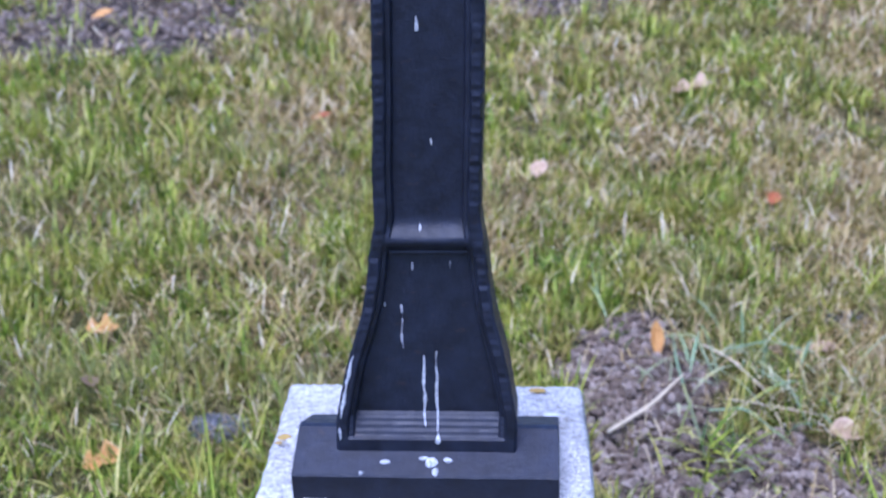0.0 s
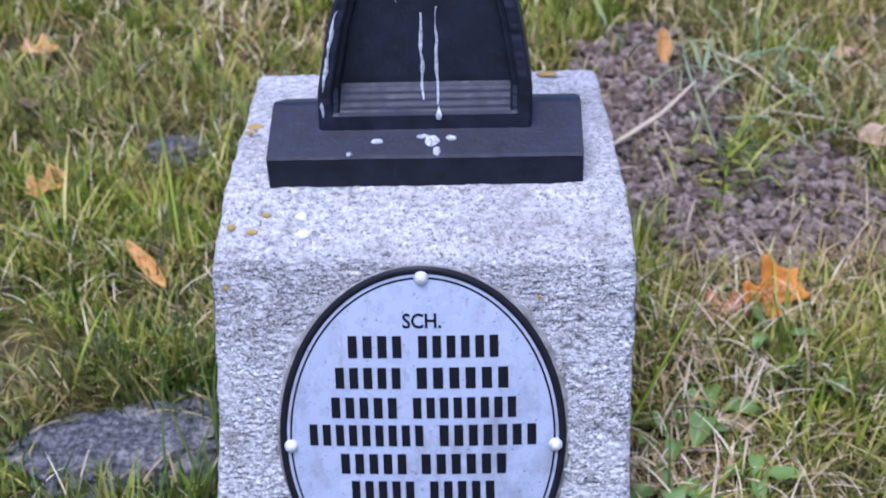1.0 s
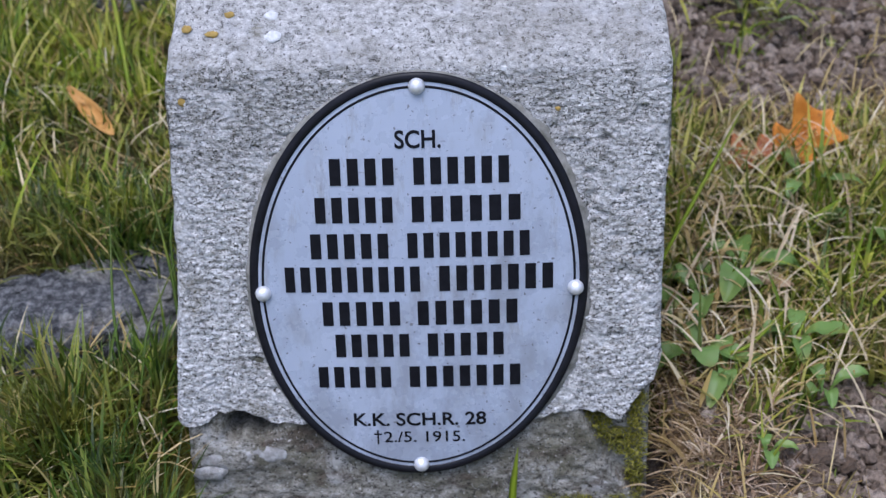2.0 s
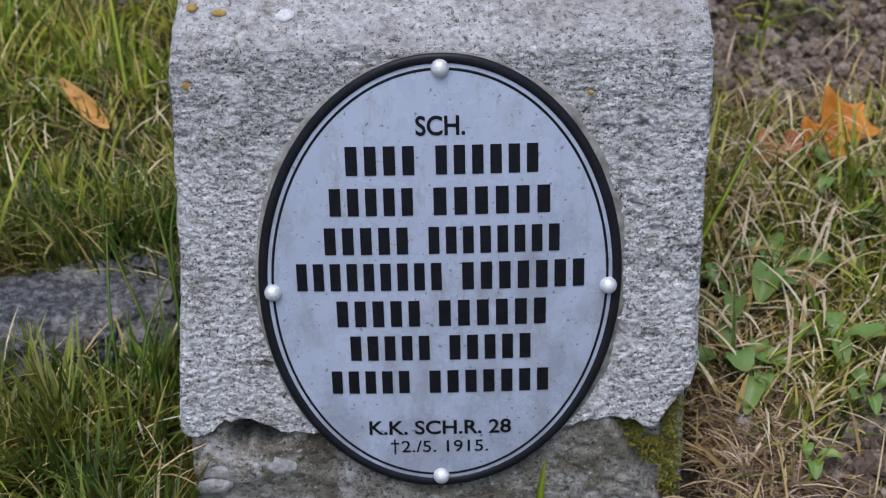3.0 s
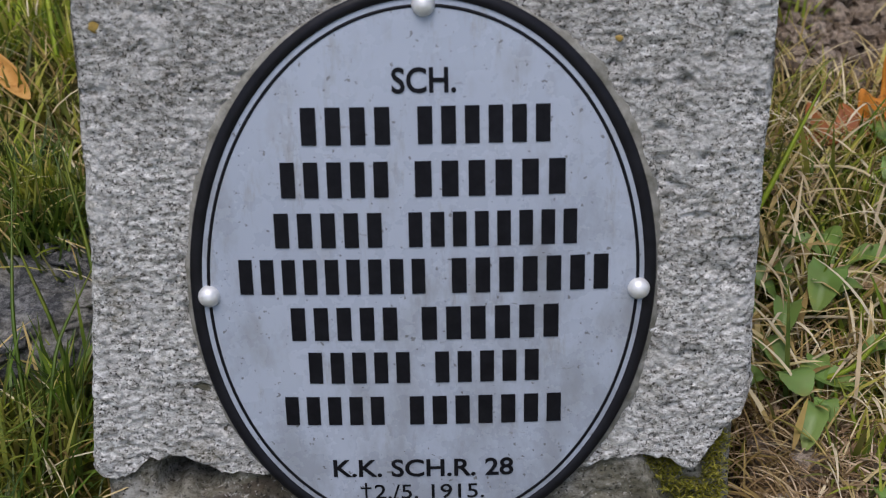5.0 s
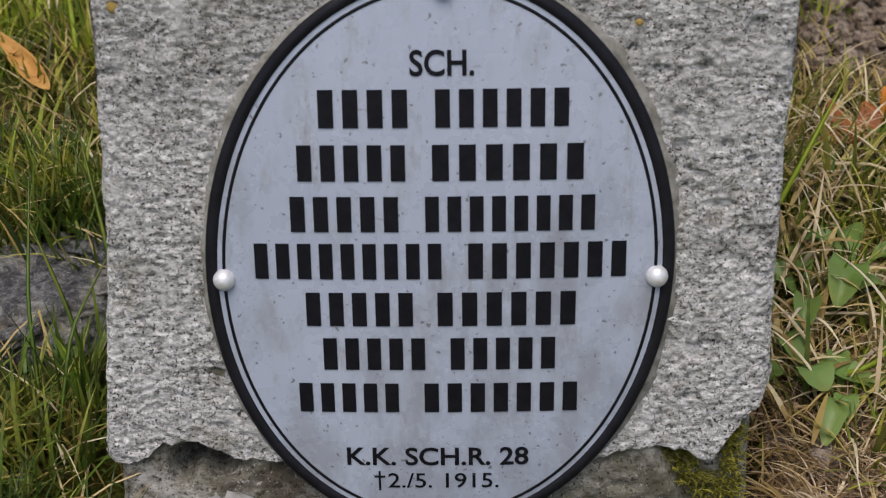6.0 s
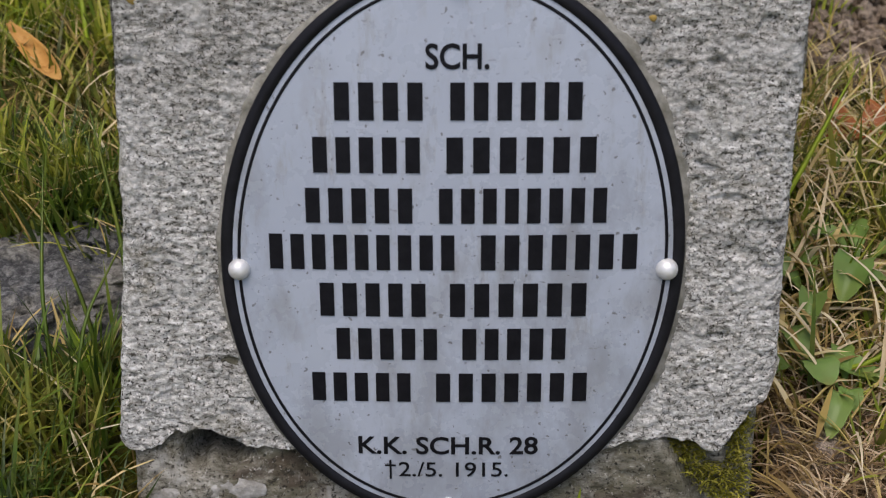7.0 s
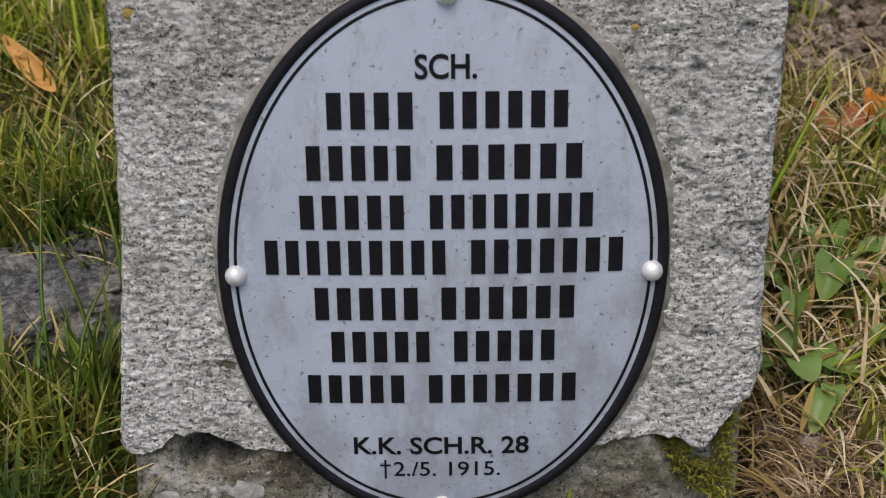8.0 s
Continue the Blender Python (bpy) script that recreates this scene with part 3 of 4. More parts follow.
LICHENS = [
    (-0.134, 0.131, on_top(0.131), 0.008, 0.007, TOP, LICHEN), (-0.137, 0.120, on_top(0.120), 0.004, 0.003, TOP, LICHEN),
    (-0.1365, 0.001, 0.1225, 0.0035, 0.005, UP_FACE, LICHEN), (-0.118, 0.014, 0.159, 0.005, 0.003, CHAMFER, LICHEN),
    (-0.133, 0.016, 0.162, 0.004, 0.004, CHAMFER, LICHEN), (0.086, 0.0005, 0.113, 0.0022, 0.0022, UP_FACE, LICHEN), (-0.108, 0.022, 0.169, 0.004, 0.003, CHAMFER, LICHEN),
    (0.098, 0.222, on_top(0.222), 0.012, 0.006, TOP, LICHEN), (-0.0815, 0.012, 0.157, 0.006, 0.0055, CHAMFER, WHITE_LICHEN),
    (-0.083, 0.021, 0.168, 0.006, 0.005, CHAMFER, WHITE_LICHEN), (0.055, 0.002, 0.137, 0.004, 0.003, UP_FACE, WHITE_LICHEN),
    (-0.040, 0.034, 0.184, 0.003, 0.003, CHAMFER, WHITE_LICHEN), (0.112, 0.175, on_top(0.175), 0.009, 0.006, TOP, WHITE_LICHEN),
]
for x, y, z, rx, ry, n, mat in LICHENS:
    p = tilted([(x, y, z)])[0] + 0.0011 * np.array(Vector(n).normalized())
    part("lichen", patch(*p, 0.8 * rx, 0.7 * ry, n, x * 91 + z * 37, 0.0007), mat, plinth)

# ---- oval plaque ----
PA, PB, PZ = 0.1045, 0.1324, 0.0047
plaque = thing("oval_plaque", TILT, "oval grey-white enamel plaque with black rim, riveted on stone", "plaque")


def bulge(x, z, a=PA, b=PB):
    """How far the plaque's front stands before the stone."""
    return -0.0032 - 0.0042 * (1 - np.clip((x / a) ** 2 + ((z - PZ) / b) ** 2, 0, 1))


def oval_band(d0, d1, lift, n=160, edge=0.0):
    """A band of even width that follows the oval, from d0 to d1 metres inside its edge."""
    ang = np.linspace(0, math.tau, n, endpoint=False)
    rows = []
    for d, h in ((d0, edge), (d0 + 0.12 * (d1 - d0), lift), (d1 - 0.12 * (d1 - d0), lift), (d1, edge)):
        x, z = (PA - d) * np.cos(ang), PZ + (PB - d) * np.sin(ang)
        rows.append(np.stack([x + 0.02 * (z - PZ), bulge(x, z) - h, z], -1))
    v = np.stack(rows)
    f = [(j * n + i, j * n + (i + 1) % n, (j + 1) * n + (i + 1) % n, (j + 1) * n + i) for j in range(3) for i in range(n)]
    return tilted(v.reshape(-1, 3)), f


def oval_plate():
    n, rings = 160, np.array([0.0, 0.2, 0.4, 0.6, 0.75, 0.88, 0.96, 0.99, 1.0])
    ang = np.linspace(0, math.tau, n, endpoint=False)
    x, z = rings[:, None] * PA * np.cos(ang), PZ + rings[:, None] * PB * np.sin(ang)
    y = bulge(x, z)
    v = np.stack([x + 0.02 * (z - PZ), y, z], -1)
    v = np.concatenate([v, v[-1:] * (1, 0, 1) + (0, 0.003, 0)])
    m = len(v)
    f = [(j * n + i, j * n + (i + 1) % n, (j + 1) * n + (i + 1) % n, (j + 1) * n + i) for j in range(m - 1) for i in range(n)]
    return tilted(v.reshape(-1, 3)), [q[::-1] for q in f]


def mortar_bed():
    """Smooth mortar squeezed out round the plaque."""
    n = 180
    ang = np.linspace(0, math.tau, n, endpoint=False)
    wide = 0.0042 + 0.0040 * vnoise(np.cos(ang) * 2.3 + 7, np.sin(ang) * 2.3 + 3, 5) + 0.0015 * vnoise(np.cos(ang) * 14 + 30, np.sin(ang) * 14 + 30, 6)
    wide = np.clip(wide, 0.0015, 0.013) * smooth(-0.80, -0.60, np.sin(ang)) * (1 - 0.85 * smooth(0.70, 0.92, np.sin(ang))) + 0.0004
    rows = []
    for k, y in ((-0.5, -0.0018), (0.15, -0.0017), (0.6, -0.0008), (1.0, 0.0022)):
        d = np.where(k < 0, -0.004, k * wide)
        x, z = (PA + d) * np.cos(ang), PZ + (PB + d) * np.sin(ang)
        rows.append(np.stack([x + 0.02 * (z - PZ), y + 0.0003 * vnoise(x * 400, z * 400, 3), z], -1))
    f = [(j * n + i, j * n + (i + 1) % n, (j + 1) * n + (i + 1) % n, (j + 1) * n + i) for j in range(3) for i in range(n)]
    return tilted(np.stack(rows).reshape(-1, 3)), f


part("mortar_bed", mortar_bed(), MORTAR, plinth, "smooth grey mortar round the plaque")
part("plate", oval_plate(), ENAMEL, plaque)
part("rim", oval_band(-0.0004, 0.0055, 0.0009, edge=-0.0006), BLACK, plaque, "glossy black raised rim")
part("border_line", oval_band(0.0074, 0.0089, 0.00035, edge=0.0001), LETTER, plaque, "thin black border line")


def rivet(x, z, r=0.0050):
    verts, faces = [], []
    prof = [(1.0, -0.0005), (1.0, 0.0008), (0.93, 0.0022), (0.76, 0.0036), (0.5, 0.0046), (0.22, 0.0051), (0.0, 0.0052)]
    y0 = float(bulge(np.array(x), np.array(z)))
    for k, h in prof:
        for i in range(24):
            a = i * math.tau / 24
            verts.append((x + r * k * math.cos(a), y0 - h, z + r * k * math.sin(a)))
    for j in range(len(prof) - 1):
        for i in range(24):
            faces.append((j * 24 + i, j * 24 + (i + 1) % 24, (j + 1) * 24 + (i + 1) % 24, (j + 1) * 24 + i))
    return tilted(verts), faces


for x, z in ((0.003, 0.1293), (-0.0965, 0.0007), (0.097, 0.0010), (-0.002, -0.1208)):
    part("rivet", rivet(x, z), RIVET, plaque, "dull aluminium domed rivet")


def word_bars(x0, x1, count, ztop, zlow):
    """A word that stays unread: one upright bar a letter, of the letters' size."""
    bm = bmesh.new()
    cell = (x1 - x0) / count
    for k in range(count):
        a, b = x0 + cell * (k + 0.19), x0 + cell * (k + 0.81)
        vs = []
        for h in (0.0001, 0.00045):
            for x, z in ((a, zlow), (b, zlow), (b, ztop), (a, ztop)):
                vs.append(bm.verts.new(tilted([(x, float(bulge(np.array(x), np.array(z))) - h, z)])[0]))
        for q in ((4, 5, 6, 7), (0, 1, 5, 4), (1, 2, 6, 5), (2, 3, 7, 6), (3, 0, 4, 7)):
            bm.faces.new([vs[i] for i in q])
    return bm


for ztop, zlow, words in (
    (0.0865, 0.0700, ((-0.0530, -0.0105, 4), (-0.0025, 0.0585, 6))),
    (0.0625, 0.0465, ((-0.0630, -0.0120, 5), (-0.0045, 0.0655, 6))),
    (0.0395, 0.0235, ((-0.0670, -0.0155, 5), (-0.0075, 0.0705, 8))),
    (0.0180, 0.0015, ((-0.0840, 0.0030, 9), (0.0110, 0.0850, 7))),
    (-0.0050, -0.0210, ((-0.0620, -0.0100, 5), (-0.0030, 0.0630, 6))),
    (-0.0270, -0.0425, ((-0.0550, -0.0050, 5), (0.0028, 0.0540, 5))),
    (-0.0495, -0.0640, ((-0.0670, -0.0175, 5), (-0.0095, 0.0645, 7))),
):
    for x0, x1, count in words:
        part("text_bar", word_bars(x0, x1, count, ztop, zlow), LETTER, plaque, "", False)


def lettering(text, cx, zlow, tall, wide, bold=0.02):
    """Flat raised letters on the plaque, centred on cx, tall and wide in metres."""
    cu = bpy.data.curves.new("lettering", "FONT")
    cu.body, cu.align_x, cu.offset, cu.extrude = text, "CENTER", bold, 0.0
    cu.resolution_u = 4
    ob = new("lettering_source", cu)
    me = bpy.data.meshes.new_from_object(ob.evaluated_get(bpy.context.evaluated_depsgraph_get()))
    bpy.data.objects.remove(ob)
    co = np.array([v.co for v in me.vertices])
    faces = [tuple(p.vertices) for p in me.polygons]
    bpy.data.meshes.remove(me)
    x = (co[:, 0] - (co[:, 0].min() + co[:, 0].max()) / 2) * wide / np.ptp(co[:, 0]) + cx
    cap = co[:, 1].max()
    z = co[:, 1] / cap * tall + zlow
    return tilted(np.stack([x, bulge(x, z) - 0.0004, z], -1)), faces


part("lettering", lettering("SCH.", 0.0025, 0.0925, 0.0108, 0.0275), LETTER, plaque, "", False)
part("lettering", lettering("K.K. SCH.R. 28", -0.0020, -0.0917, 0.0092, 0.0850), LETTER, plaque, "", False)
part("lettering", lettering("2./5. 1915.", 0.0005, -0.1040, 0.0078, 0.0520, 0.006), LETTER, plaque, "", False)


def dagger(cx, zlow, tall):
    bm = bmesh.new()
    for x0, x1, z0, z1, h in ((cx - 0.0005, cx + 0.0005, zlow, zlow + tall, 0.0004), (cx - 0.0026, cx + 0.0026, zlow + 0.66 * tall, zlow + 0.76 * tall, 0.00043)):
        bm.faces.new([bm.verts.new(tilted([(x, float(bulge(np.array(x), np.array(z))) - h, z)])[0]) for x, z in ((x0, z0), (x1, z0), (x1, z1), (x0, z1))])
    return bm


part("lettering", dagger(-0.0295, -0.1056, 0.0105), LETTER, plaque, "", False)

# ---- cast iron cross ----
cross = thing("iron_cross", pose(0.006, 0.13, 0.327), "black painted cast iron cross shaft on a footed plate", "grave cross")


def base_plate():
    """A cast slab with upright ends; its top rises to a low ridge under the shaft."""
    section = [(0.0830, 0.318), (0.0805, 0.321), (0.0790, 0.3440), (0.0805, 0.3460), (0.1250, 0.3660), (0.1310, 0.3662), (0.1830, 0.3455), (0.1830, 0.318)]
    xs = np.r_[-0.1075, -0.1068, np.linspace(-0.100, 0.111, 24), 0.1178, 0.1185]
    bm = bmesh.new()
    rows = []
    for i, x in enumerate(xs):
        inset = 0.0012 if i in (0, len(xs) - 1) else 0.0
        rows.append([bm.verts.new((x, y + inset * (1 if y < 0.13 else -1) + 0.0004 * float(vnoise(np.array(x * 90), np.array(z * 90), 2)), z - inset * (z > 0.33))) for y, z in section])
    n = len(section)
    for a, b in zip(rows, rows[1:]):
        for k in range(n):
            bm.faces.new((a[k], b[k], b[(k + 1) % n], a[(k + 1) % n]))
    bm.faces.new(rows[0])
    bm.faces.new(rows[-1][::-1])
    bmesh.ops.recalc_face_normals(bm, faces=bm.faces)
    return bm


part("base_plate", base_plate(), IRON, cross).data.set_sharp_from_angle(angle=radians(13))

ZS = [0.352, 0.385, 0.430, 0.478, 0.510, 0.526, 0.545, 0.558, 0.603, 0.649, 0.736, 0.90]
XL = [-0.0715, -0.0700, -0.0600, -0.0445, -0.0385, -0.0370, -0.0330, -0.0305, -0.0300, -0.0272, -0.0240, -0.0185]
XR = [0.0825, 0.0830, 0.0760, 0.0650, 0.0612, 0.0600, 0.0570, 0.0553, 0.0570, 0.0592, 0.0620, 0.0680]


def front(z):
    return np.interp(z, [0.352, 0.39, 0.526, 0.56, 0.9], [0.1020, 0.1035, 0.1165, 0.1175, 0.1175])


def shaft(z0, z1, step, panel):
    """A stretch of the shaft: raised rims with a sunk panel, lofted level by level."""
    z = np.arange(z0, z1 + step / 2, step)
    xl, xr, yf = np.interp(z, ZS, XL), np.interp(z, ZS, XR), front(z)
    bead = 0.00022 * np.sin(z * math.tau / 0.0075 + 2.5 * vnoise(z * 40, 0 * z, 1)) + 0.0009 * vnoise(z * 210, 0 * z, 3)
    bead2 = 0.00022 * np.sin(z * math.tau / 0.0075 + 2 + 2.5 * vnoise(z * 40, 0 * z + 5, 1)) + 0.0009 * vnoise(z * 210, 0 * z + 9, 3)
    calm = np.interp(z, [0.40, 0.52], [0.45, 1.0])
    bead, bead2 = bead * calm, bead2 * calm
    yp = yf + panel(z)
    deep = np.clip(panel(z) / 0.012, 0, 1)
    yb = yf + 0.044
    sec = [(xl + 0.004, yb), (xl, yb - 0.004), (xl - 0.4 * bead, yf + 0.0022), (xl + 0.0022, yf + bead), (xl + 0.0085, yf + 0.5 * bead), (xl + 0.0100, yf + 0.0012 * deep),
           (xl + 0.0108, yf + 0.40 * (yp - yf)), (xl + 0.0140, yf + 0.50 * (yp - yf)), (xl + 0.0155, yp), ((xl + xr) / 2, yp), (xr - 0.0155, yp), (xr - 0.0140, yf + 0.50 * (yp - yf)),
           (xr - 0.0108, yf + 0.40 * (yp - yf)), (xr - 0.0100, yf + 0.0012 * deep), (xr - 0.0085, yf + 0.5 * bead2), (xr - 0.0022, yf + bead2), (xr + 0.4 * bead2, yf + 0.0022), (xr, yb - 0.004), (xr - 0.004, yb)]
    v = np.stack([np.stack([x, y, z], -1) for x, y in sec], 1)
    nu, nv = v.shape[:2]
    f = grid_faces(nu, nv)
    f += [(i * nv + nv - 1, i * nv, (i + 1) * nv, (i + 1) * nv + nv - 1) for i in range(nu - 1)]
    f += [tuple(range(nv)), tuple(range((nu - 1) * nv, nu * nv))[::-1]]
    return v.reshape(-1, 3), [q[::-1] for q in f]


def foot_panel(z):
    groove = 0.0003 * np.sin((z - 0.368) * math.tau / 0.0044) * ((z > 0.3685) & (z < 0.3825))
    return np.interp(z, [0.352, 0.3665, 0.3680, 0.3830, 0.3845, 0.40, 0.52], [0, 0, 0.0035, 0.0150, 0.0170, 0.0165, 0.0135]) + groove


def stem_panel(z):
    return 0.012 - 0.0100 * np.exp(-(((z - 0.5400) / 0.0095) ** 2)) - 0.0015 * (z < 0.529)


for name, piece, label in (("foot", shaft(0.352, 0.5275, 0.0008, foot_panel), "flared foot with a sunk panel"), ("stem", shaft(0.5275, 0.90, 0.0015, stem_panel), "upright stem with beaded rims")):
    part(name, piece, IRON, cross, label).data.set_sharp_from_angle(angle=radians(24 if name == "foot" else 42))


def streak(x, z0, z1, wide, seed, panel):
    """A run of dried dropping down the panel."""
    z = np.linspace(z0, z1, 16)
    t = np.linspace(0, 1, 16)
    w = 0.75 * wide * (0.35 + 0.65 * np.sin(np.pi * np.clip(t * 0.9 + 0.06, 0, 1))) * (1 + 0.7 * vnoise(z * 260 + seed, 0 * z, seed))
    cx = x + 0.0008 * vnoise(z * 120, 0 * z + seed, seed + 4)
    y = front(z) + panel(z)
    rows = [np.stack([cx + k * w, y - h, z], -1) for k, h in ((-1, -0.0002), (-0.6, 0.0005), (0.6, 0.0005), (1, -0.0002))]
    v = np.stack(rows, 1)
    return v.reshape(-1, 3), grid_faces(16, 4)


for k, (x, z0, z1, w, fn) in enumerate((
    (0.0045, 0.375, 0.436, 0.0019, foot_panel), (0.0155, 0.372, 0.440, 0.0015, foot_panel), (-0.0125, 0.443, 0.470, 0.0010, foot_panel),
    (-0.0130, 0.474, 0.482, 0.0011, foot_panel), (-0.0265, 0.480, 0.484, 0.0008, foot_panel), (0.0295, 0.514, 0.521, 0.0008, foot_panel),
    (-0.0020, 0.512, 0.519, 0.0008, foot_panel), (0.0090, 0.710, 0.722, 0.0022, stem_panel), (0.0170, 0.619, 0.625, 0.0009, stem_panel),
    (0.0060, 0.548, 0.554, 0.0011, stem_panel), (0.0155, 0.363, 0.371, 0.0024, foot_panel),
)):
    part("dropping", streak(x, z0, z1, w, k, fn), DROPPING, cross, "dried white bird dropping")


def on_plate(y):
    return 0.3460 + (y - 0.0805) * 0.4494


for k, (x, y, rx, ry) in enumerate(((0.011, 0.0915, 0.006, 0.0055), (0.0145, 0.083, 0.003, 0.004), (0.025, 0.094, 0.004, 0.0025), (-0.0285, 0.092, 0.0045, 0.0025), (-0.048, 0.0815, 0.0022, 0.002), (0.004, 0.0955, 0.005, 0.002))):
    part("dropping", patch(x, y, on_plate(y) + 0.0004, rx, ry, (0, -0.49, 0.87), k + 2.3, 0.0016), DROPPING, cross, "dried white bird dropping")
for k, (z0, z1) in enumerate(((0.412, 0.444), (0.386, 0.414), (0.366, 0.378))):
    z = np.linspace(z0, z1, 12)
    xa = np.interp(z, ZS, XL) + 0.0035 + 0.0008 * vnoise(z * 200, 0 * z, k)
    w = 0.0016 * np.sin(np.linspace(0.15, 3.0, 12)) * (1 + 0.4 * vnoise(z * 500, 0 * z, 3))
    rows = np.stack([np.stack([xa + q * w, front(z) - h, z], -1) for q, h in ((-1, 0.0004), (-0.5, 0.0012), (0.5, 0.0012), (1, 0.0004))], 1)
    part("dropping", (rows.reshape(-1, 3), grid_faces(12, 4)), DROPPING, cross, "dried white bird dropping")

# ---- stones in the grass ----


def boulder(cx, cy, cz, rx, ry, rz, turn, seed, sub=5):
    bm = bmesh.new()
    bmesh.ops.create_icosphere(bm, subdivisions=sub, radius=1.0)
    c, s = math.cos(turn), math.sin(turn)
    for v in bm.verts:
        p = v.co.copy()
        k = 1 + 0.14 * abs(noise.noise(p * 2.4 + Vector((seed, seed, 0)))) + 0.28 * noise.noise(p * 1.3 + Vector((seed, 0, 0))) + 0.12 * noise.noise(p * 3.7 + Vector((0, seed, 0))) + 0.16 * noise.noise(p * 5) + 0.10 * noise.noise(p * 13) + 0.05 * noise.noise(p * 29)
        p *= k
        p.z = min(p.z, 0.60 + 0.22 * noise.noise(p * 2.2 + Vector((0, 0, seed))) + 0.14 * noise.noise(p * 6) + 0.07 * noise.noise(p * 17))
        x, y = p.x * rx, p.y * ry
        v.co = (cx + x * c - y * s, cy + x * s + y * c, cz + p.z * rz)
    return bm


def stone_thing(x, y, rx, ry, rz, turn, seed, label):
    z = float(height(np.array(x), np.array(y)))
    me = bpy.data.meshes.new("fieldstone")
    bm = boulder(0, 0, 0, rx, ry, rz, turn, seed)
    bm.to_mesh(me)
    bm.free()
    me.materials.append(ROCK)
    me.polygons.foreach_set("use_smooth", [True] * len(me.polygons))
    ob = new("fieldstone", me)
    ob.matrix_world = pose(x, y, z - 0.002)
    return tagged(ob, label, "stone", "stones in the grass")


stone_thing(-0.262, 0.105, 0.092, 0.054, 0.030, 0.30, 3.0, "flat dark grey fieldstone sunk in the grass")
stone_thing(-0.185, 0.165, 0.045, 0.030, 0.022, 0.2, 5.5, "small grey fieldstone beside the plinth")
stone_thing(-0.300, 0.520, 0.040, 0.026, 0.020, 0.2, 9.0, "small pale grey stone hidden in grass")
stone_thing(0.515, 0.806, 0.035, 0.018, 0.018, -0.3, 12.0, "small pale grey stone lying on bare earth")

# ---- grass ----


def clear(x, y):
    """False where the plinth or a stone stands."""
    ok = ~((np.abs(x + 0.001) < 0.158) & (y > -0.16) & (y < 0.31))
    for cx, cy, rx, ry in ((-0.262, 0.095, 0.085, 0.045), (-0.30, 0.52, 0.034, 0.020)):
        ok &= ((x - cx) / rx) ** 2 + ((y - cy) / ry) ** 2 > 1
    return ok


def scatter(n, x0, x1, y0, y1, thin):
    x, y = rng.uniform(x0, x1, n), rng.uniform(y0, y1, n)
    k = clear(x, y) & (rng.random(n) > thin * bare(x, y))
    if x1 > 1.1:  # the wide lawn leaves out the dense one
        k &= (np.abs(x + 0.05) > 0.40 + 0.45 * np.clip(y, 0, 3)) | (y < -0.08) | (y > 2.1)
    else:
        k &= np.abs(x + 0.05) < 0.42 + 0.47 * np.clip(y, 0, 3)
    x, y = x[k], y[k]
    return np.stack([x, y, height(x, y) - 0.003], -1)


def lawn(name, material, label, areas, thin, length, width, lean, segs=3, tuft=0, raised=0.0, fade=False):
    """Blades over the slope, in tufts of about so many blades, or one by one."""
    vs, fs, base = [], [], 0
    for n, x0, x1, y0, y1, scale in areas:
        r = scatter(n // tuft if tuft else n, x0, x1, y0, y1, thin)
        if not tuft:  # little dead grass where the green stands thick
            withered = smooth(-0.25, 0.40, fbm(r[:, 0] * 5.5, r[:, 1] * 5.5, 57, 3))
            r = r[rng.random(len(r)) < 0.22 + 0.85 * withered * smooth(-0.30, 0.10, r[:, 0] + 0.25 * r[:, 1])]
        if fade:
            u, w = (r[:, 0] - x0) / (x1 - x0) * 2 - 1, (r[:, 1] - y0) / (y1 - y0) * 2 - 1
            r = r[rng.random(len(r)) < np.exp(-2.2 * (u * u + w * w)) * 1.2]
        lush = smooth(-0.35, 0.35, fbm(r[:, 0] * 11, r[:, 1] * 11, 41, 3))
        r = r[rng.random(len(r)) < 0.14 + 0.95 * lush] if tuft else r
        if tuft:
            many = rng.poisson(tuft, len(r))
            size = np.repeat(rng.uniform(0.55, 1.35, len(r)), many)
            r = np.repeat(r, many, 0)
            off = rng.normal(0, 0.0065 * scale, (len(r), 2))
            r[:, :2] += off
            ok = clear(r[:, 0], r[:, 1])
            r, size = r[ok], size[ok]
            # blades of a tuft fall outwards
            head = np.arctan2(off[ok, 1], off[ok, 0]) + rng.normal(0, 0.9, len(r))
        else:
            size = np.ones(len(r))
            head = rng.uniform(0, math.tau, len(r))
        if material in (GREEN, DRY):  # the bright grass thins out before the fieldstone, where darker blades paint the shade
            stay = (rng.random(len(r)) > (0.86 if tuft else 0.30) * blob(r[:, 0], r[:, 1], -0.25, 0.0, 0.24, 0.17))
            r, size, head = r[stay], size[stay], head[stay]
        k = len(r)
        r[:, 2] += raised * rng.random(k)
        tall = size * (1 + 0.4 * fbm(r[:, 0] * 8, r[:, 1] * 8, 12, 3))
        v, f = blades(r, rng.uniform(*length, k) * tall, rng.uniform(*width, k) * scale, rng.uniform(*lean, k), head, segs)
        vs.append(v)
        fs.append(f + base)
        base += len(v)
    ob = quads_object(name, np.concatenate(vs), 3, np.concatenate(fs), material, True)
    return tagged(ob, label, "grass", kind="stuff")


NEAR, MID, FAR = (-0.62, 0.62, -0.10, 0.62), (-0.85, 0.75, 0.62, 1.25), (-1.15, 1.0, 1.25, 2.15)
WIDE, ROUND = (-5.5, 5.5, -4.5, 6.5), (-1.7, 1.7, -1.6, 2.6)
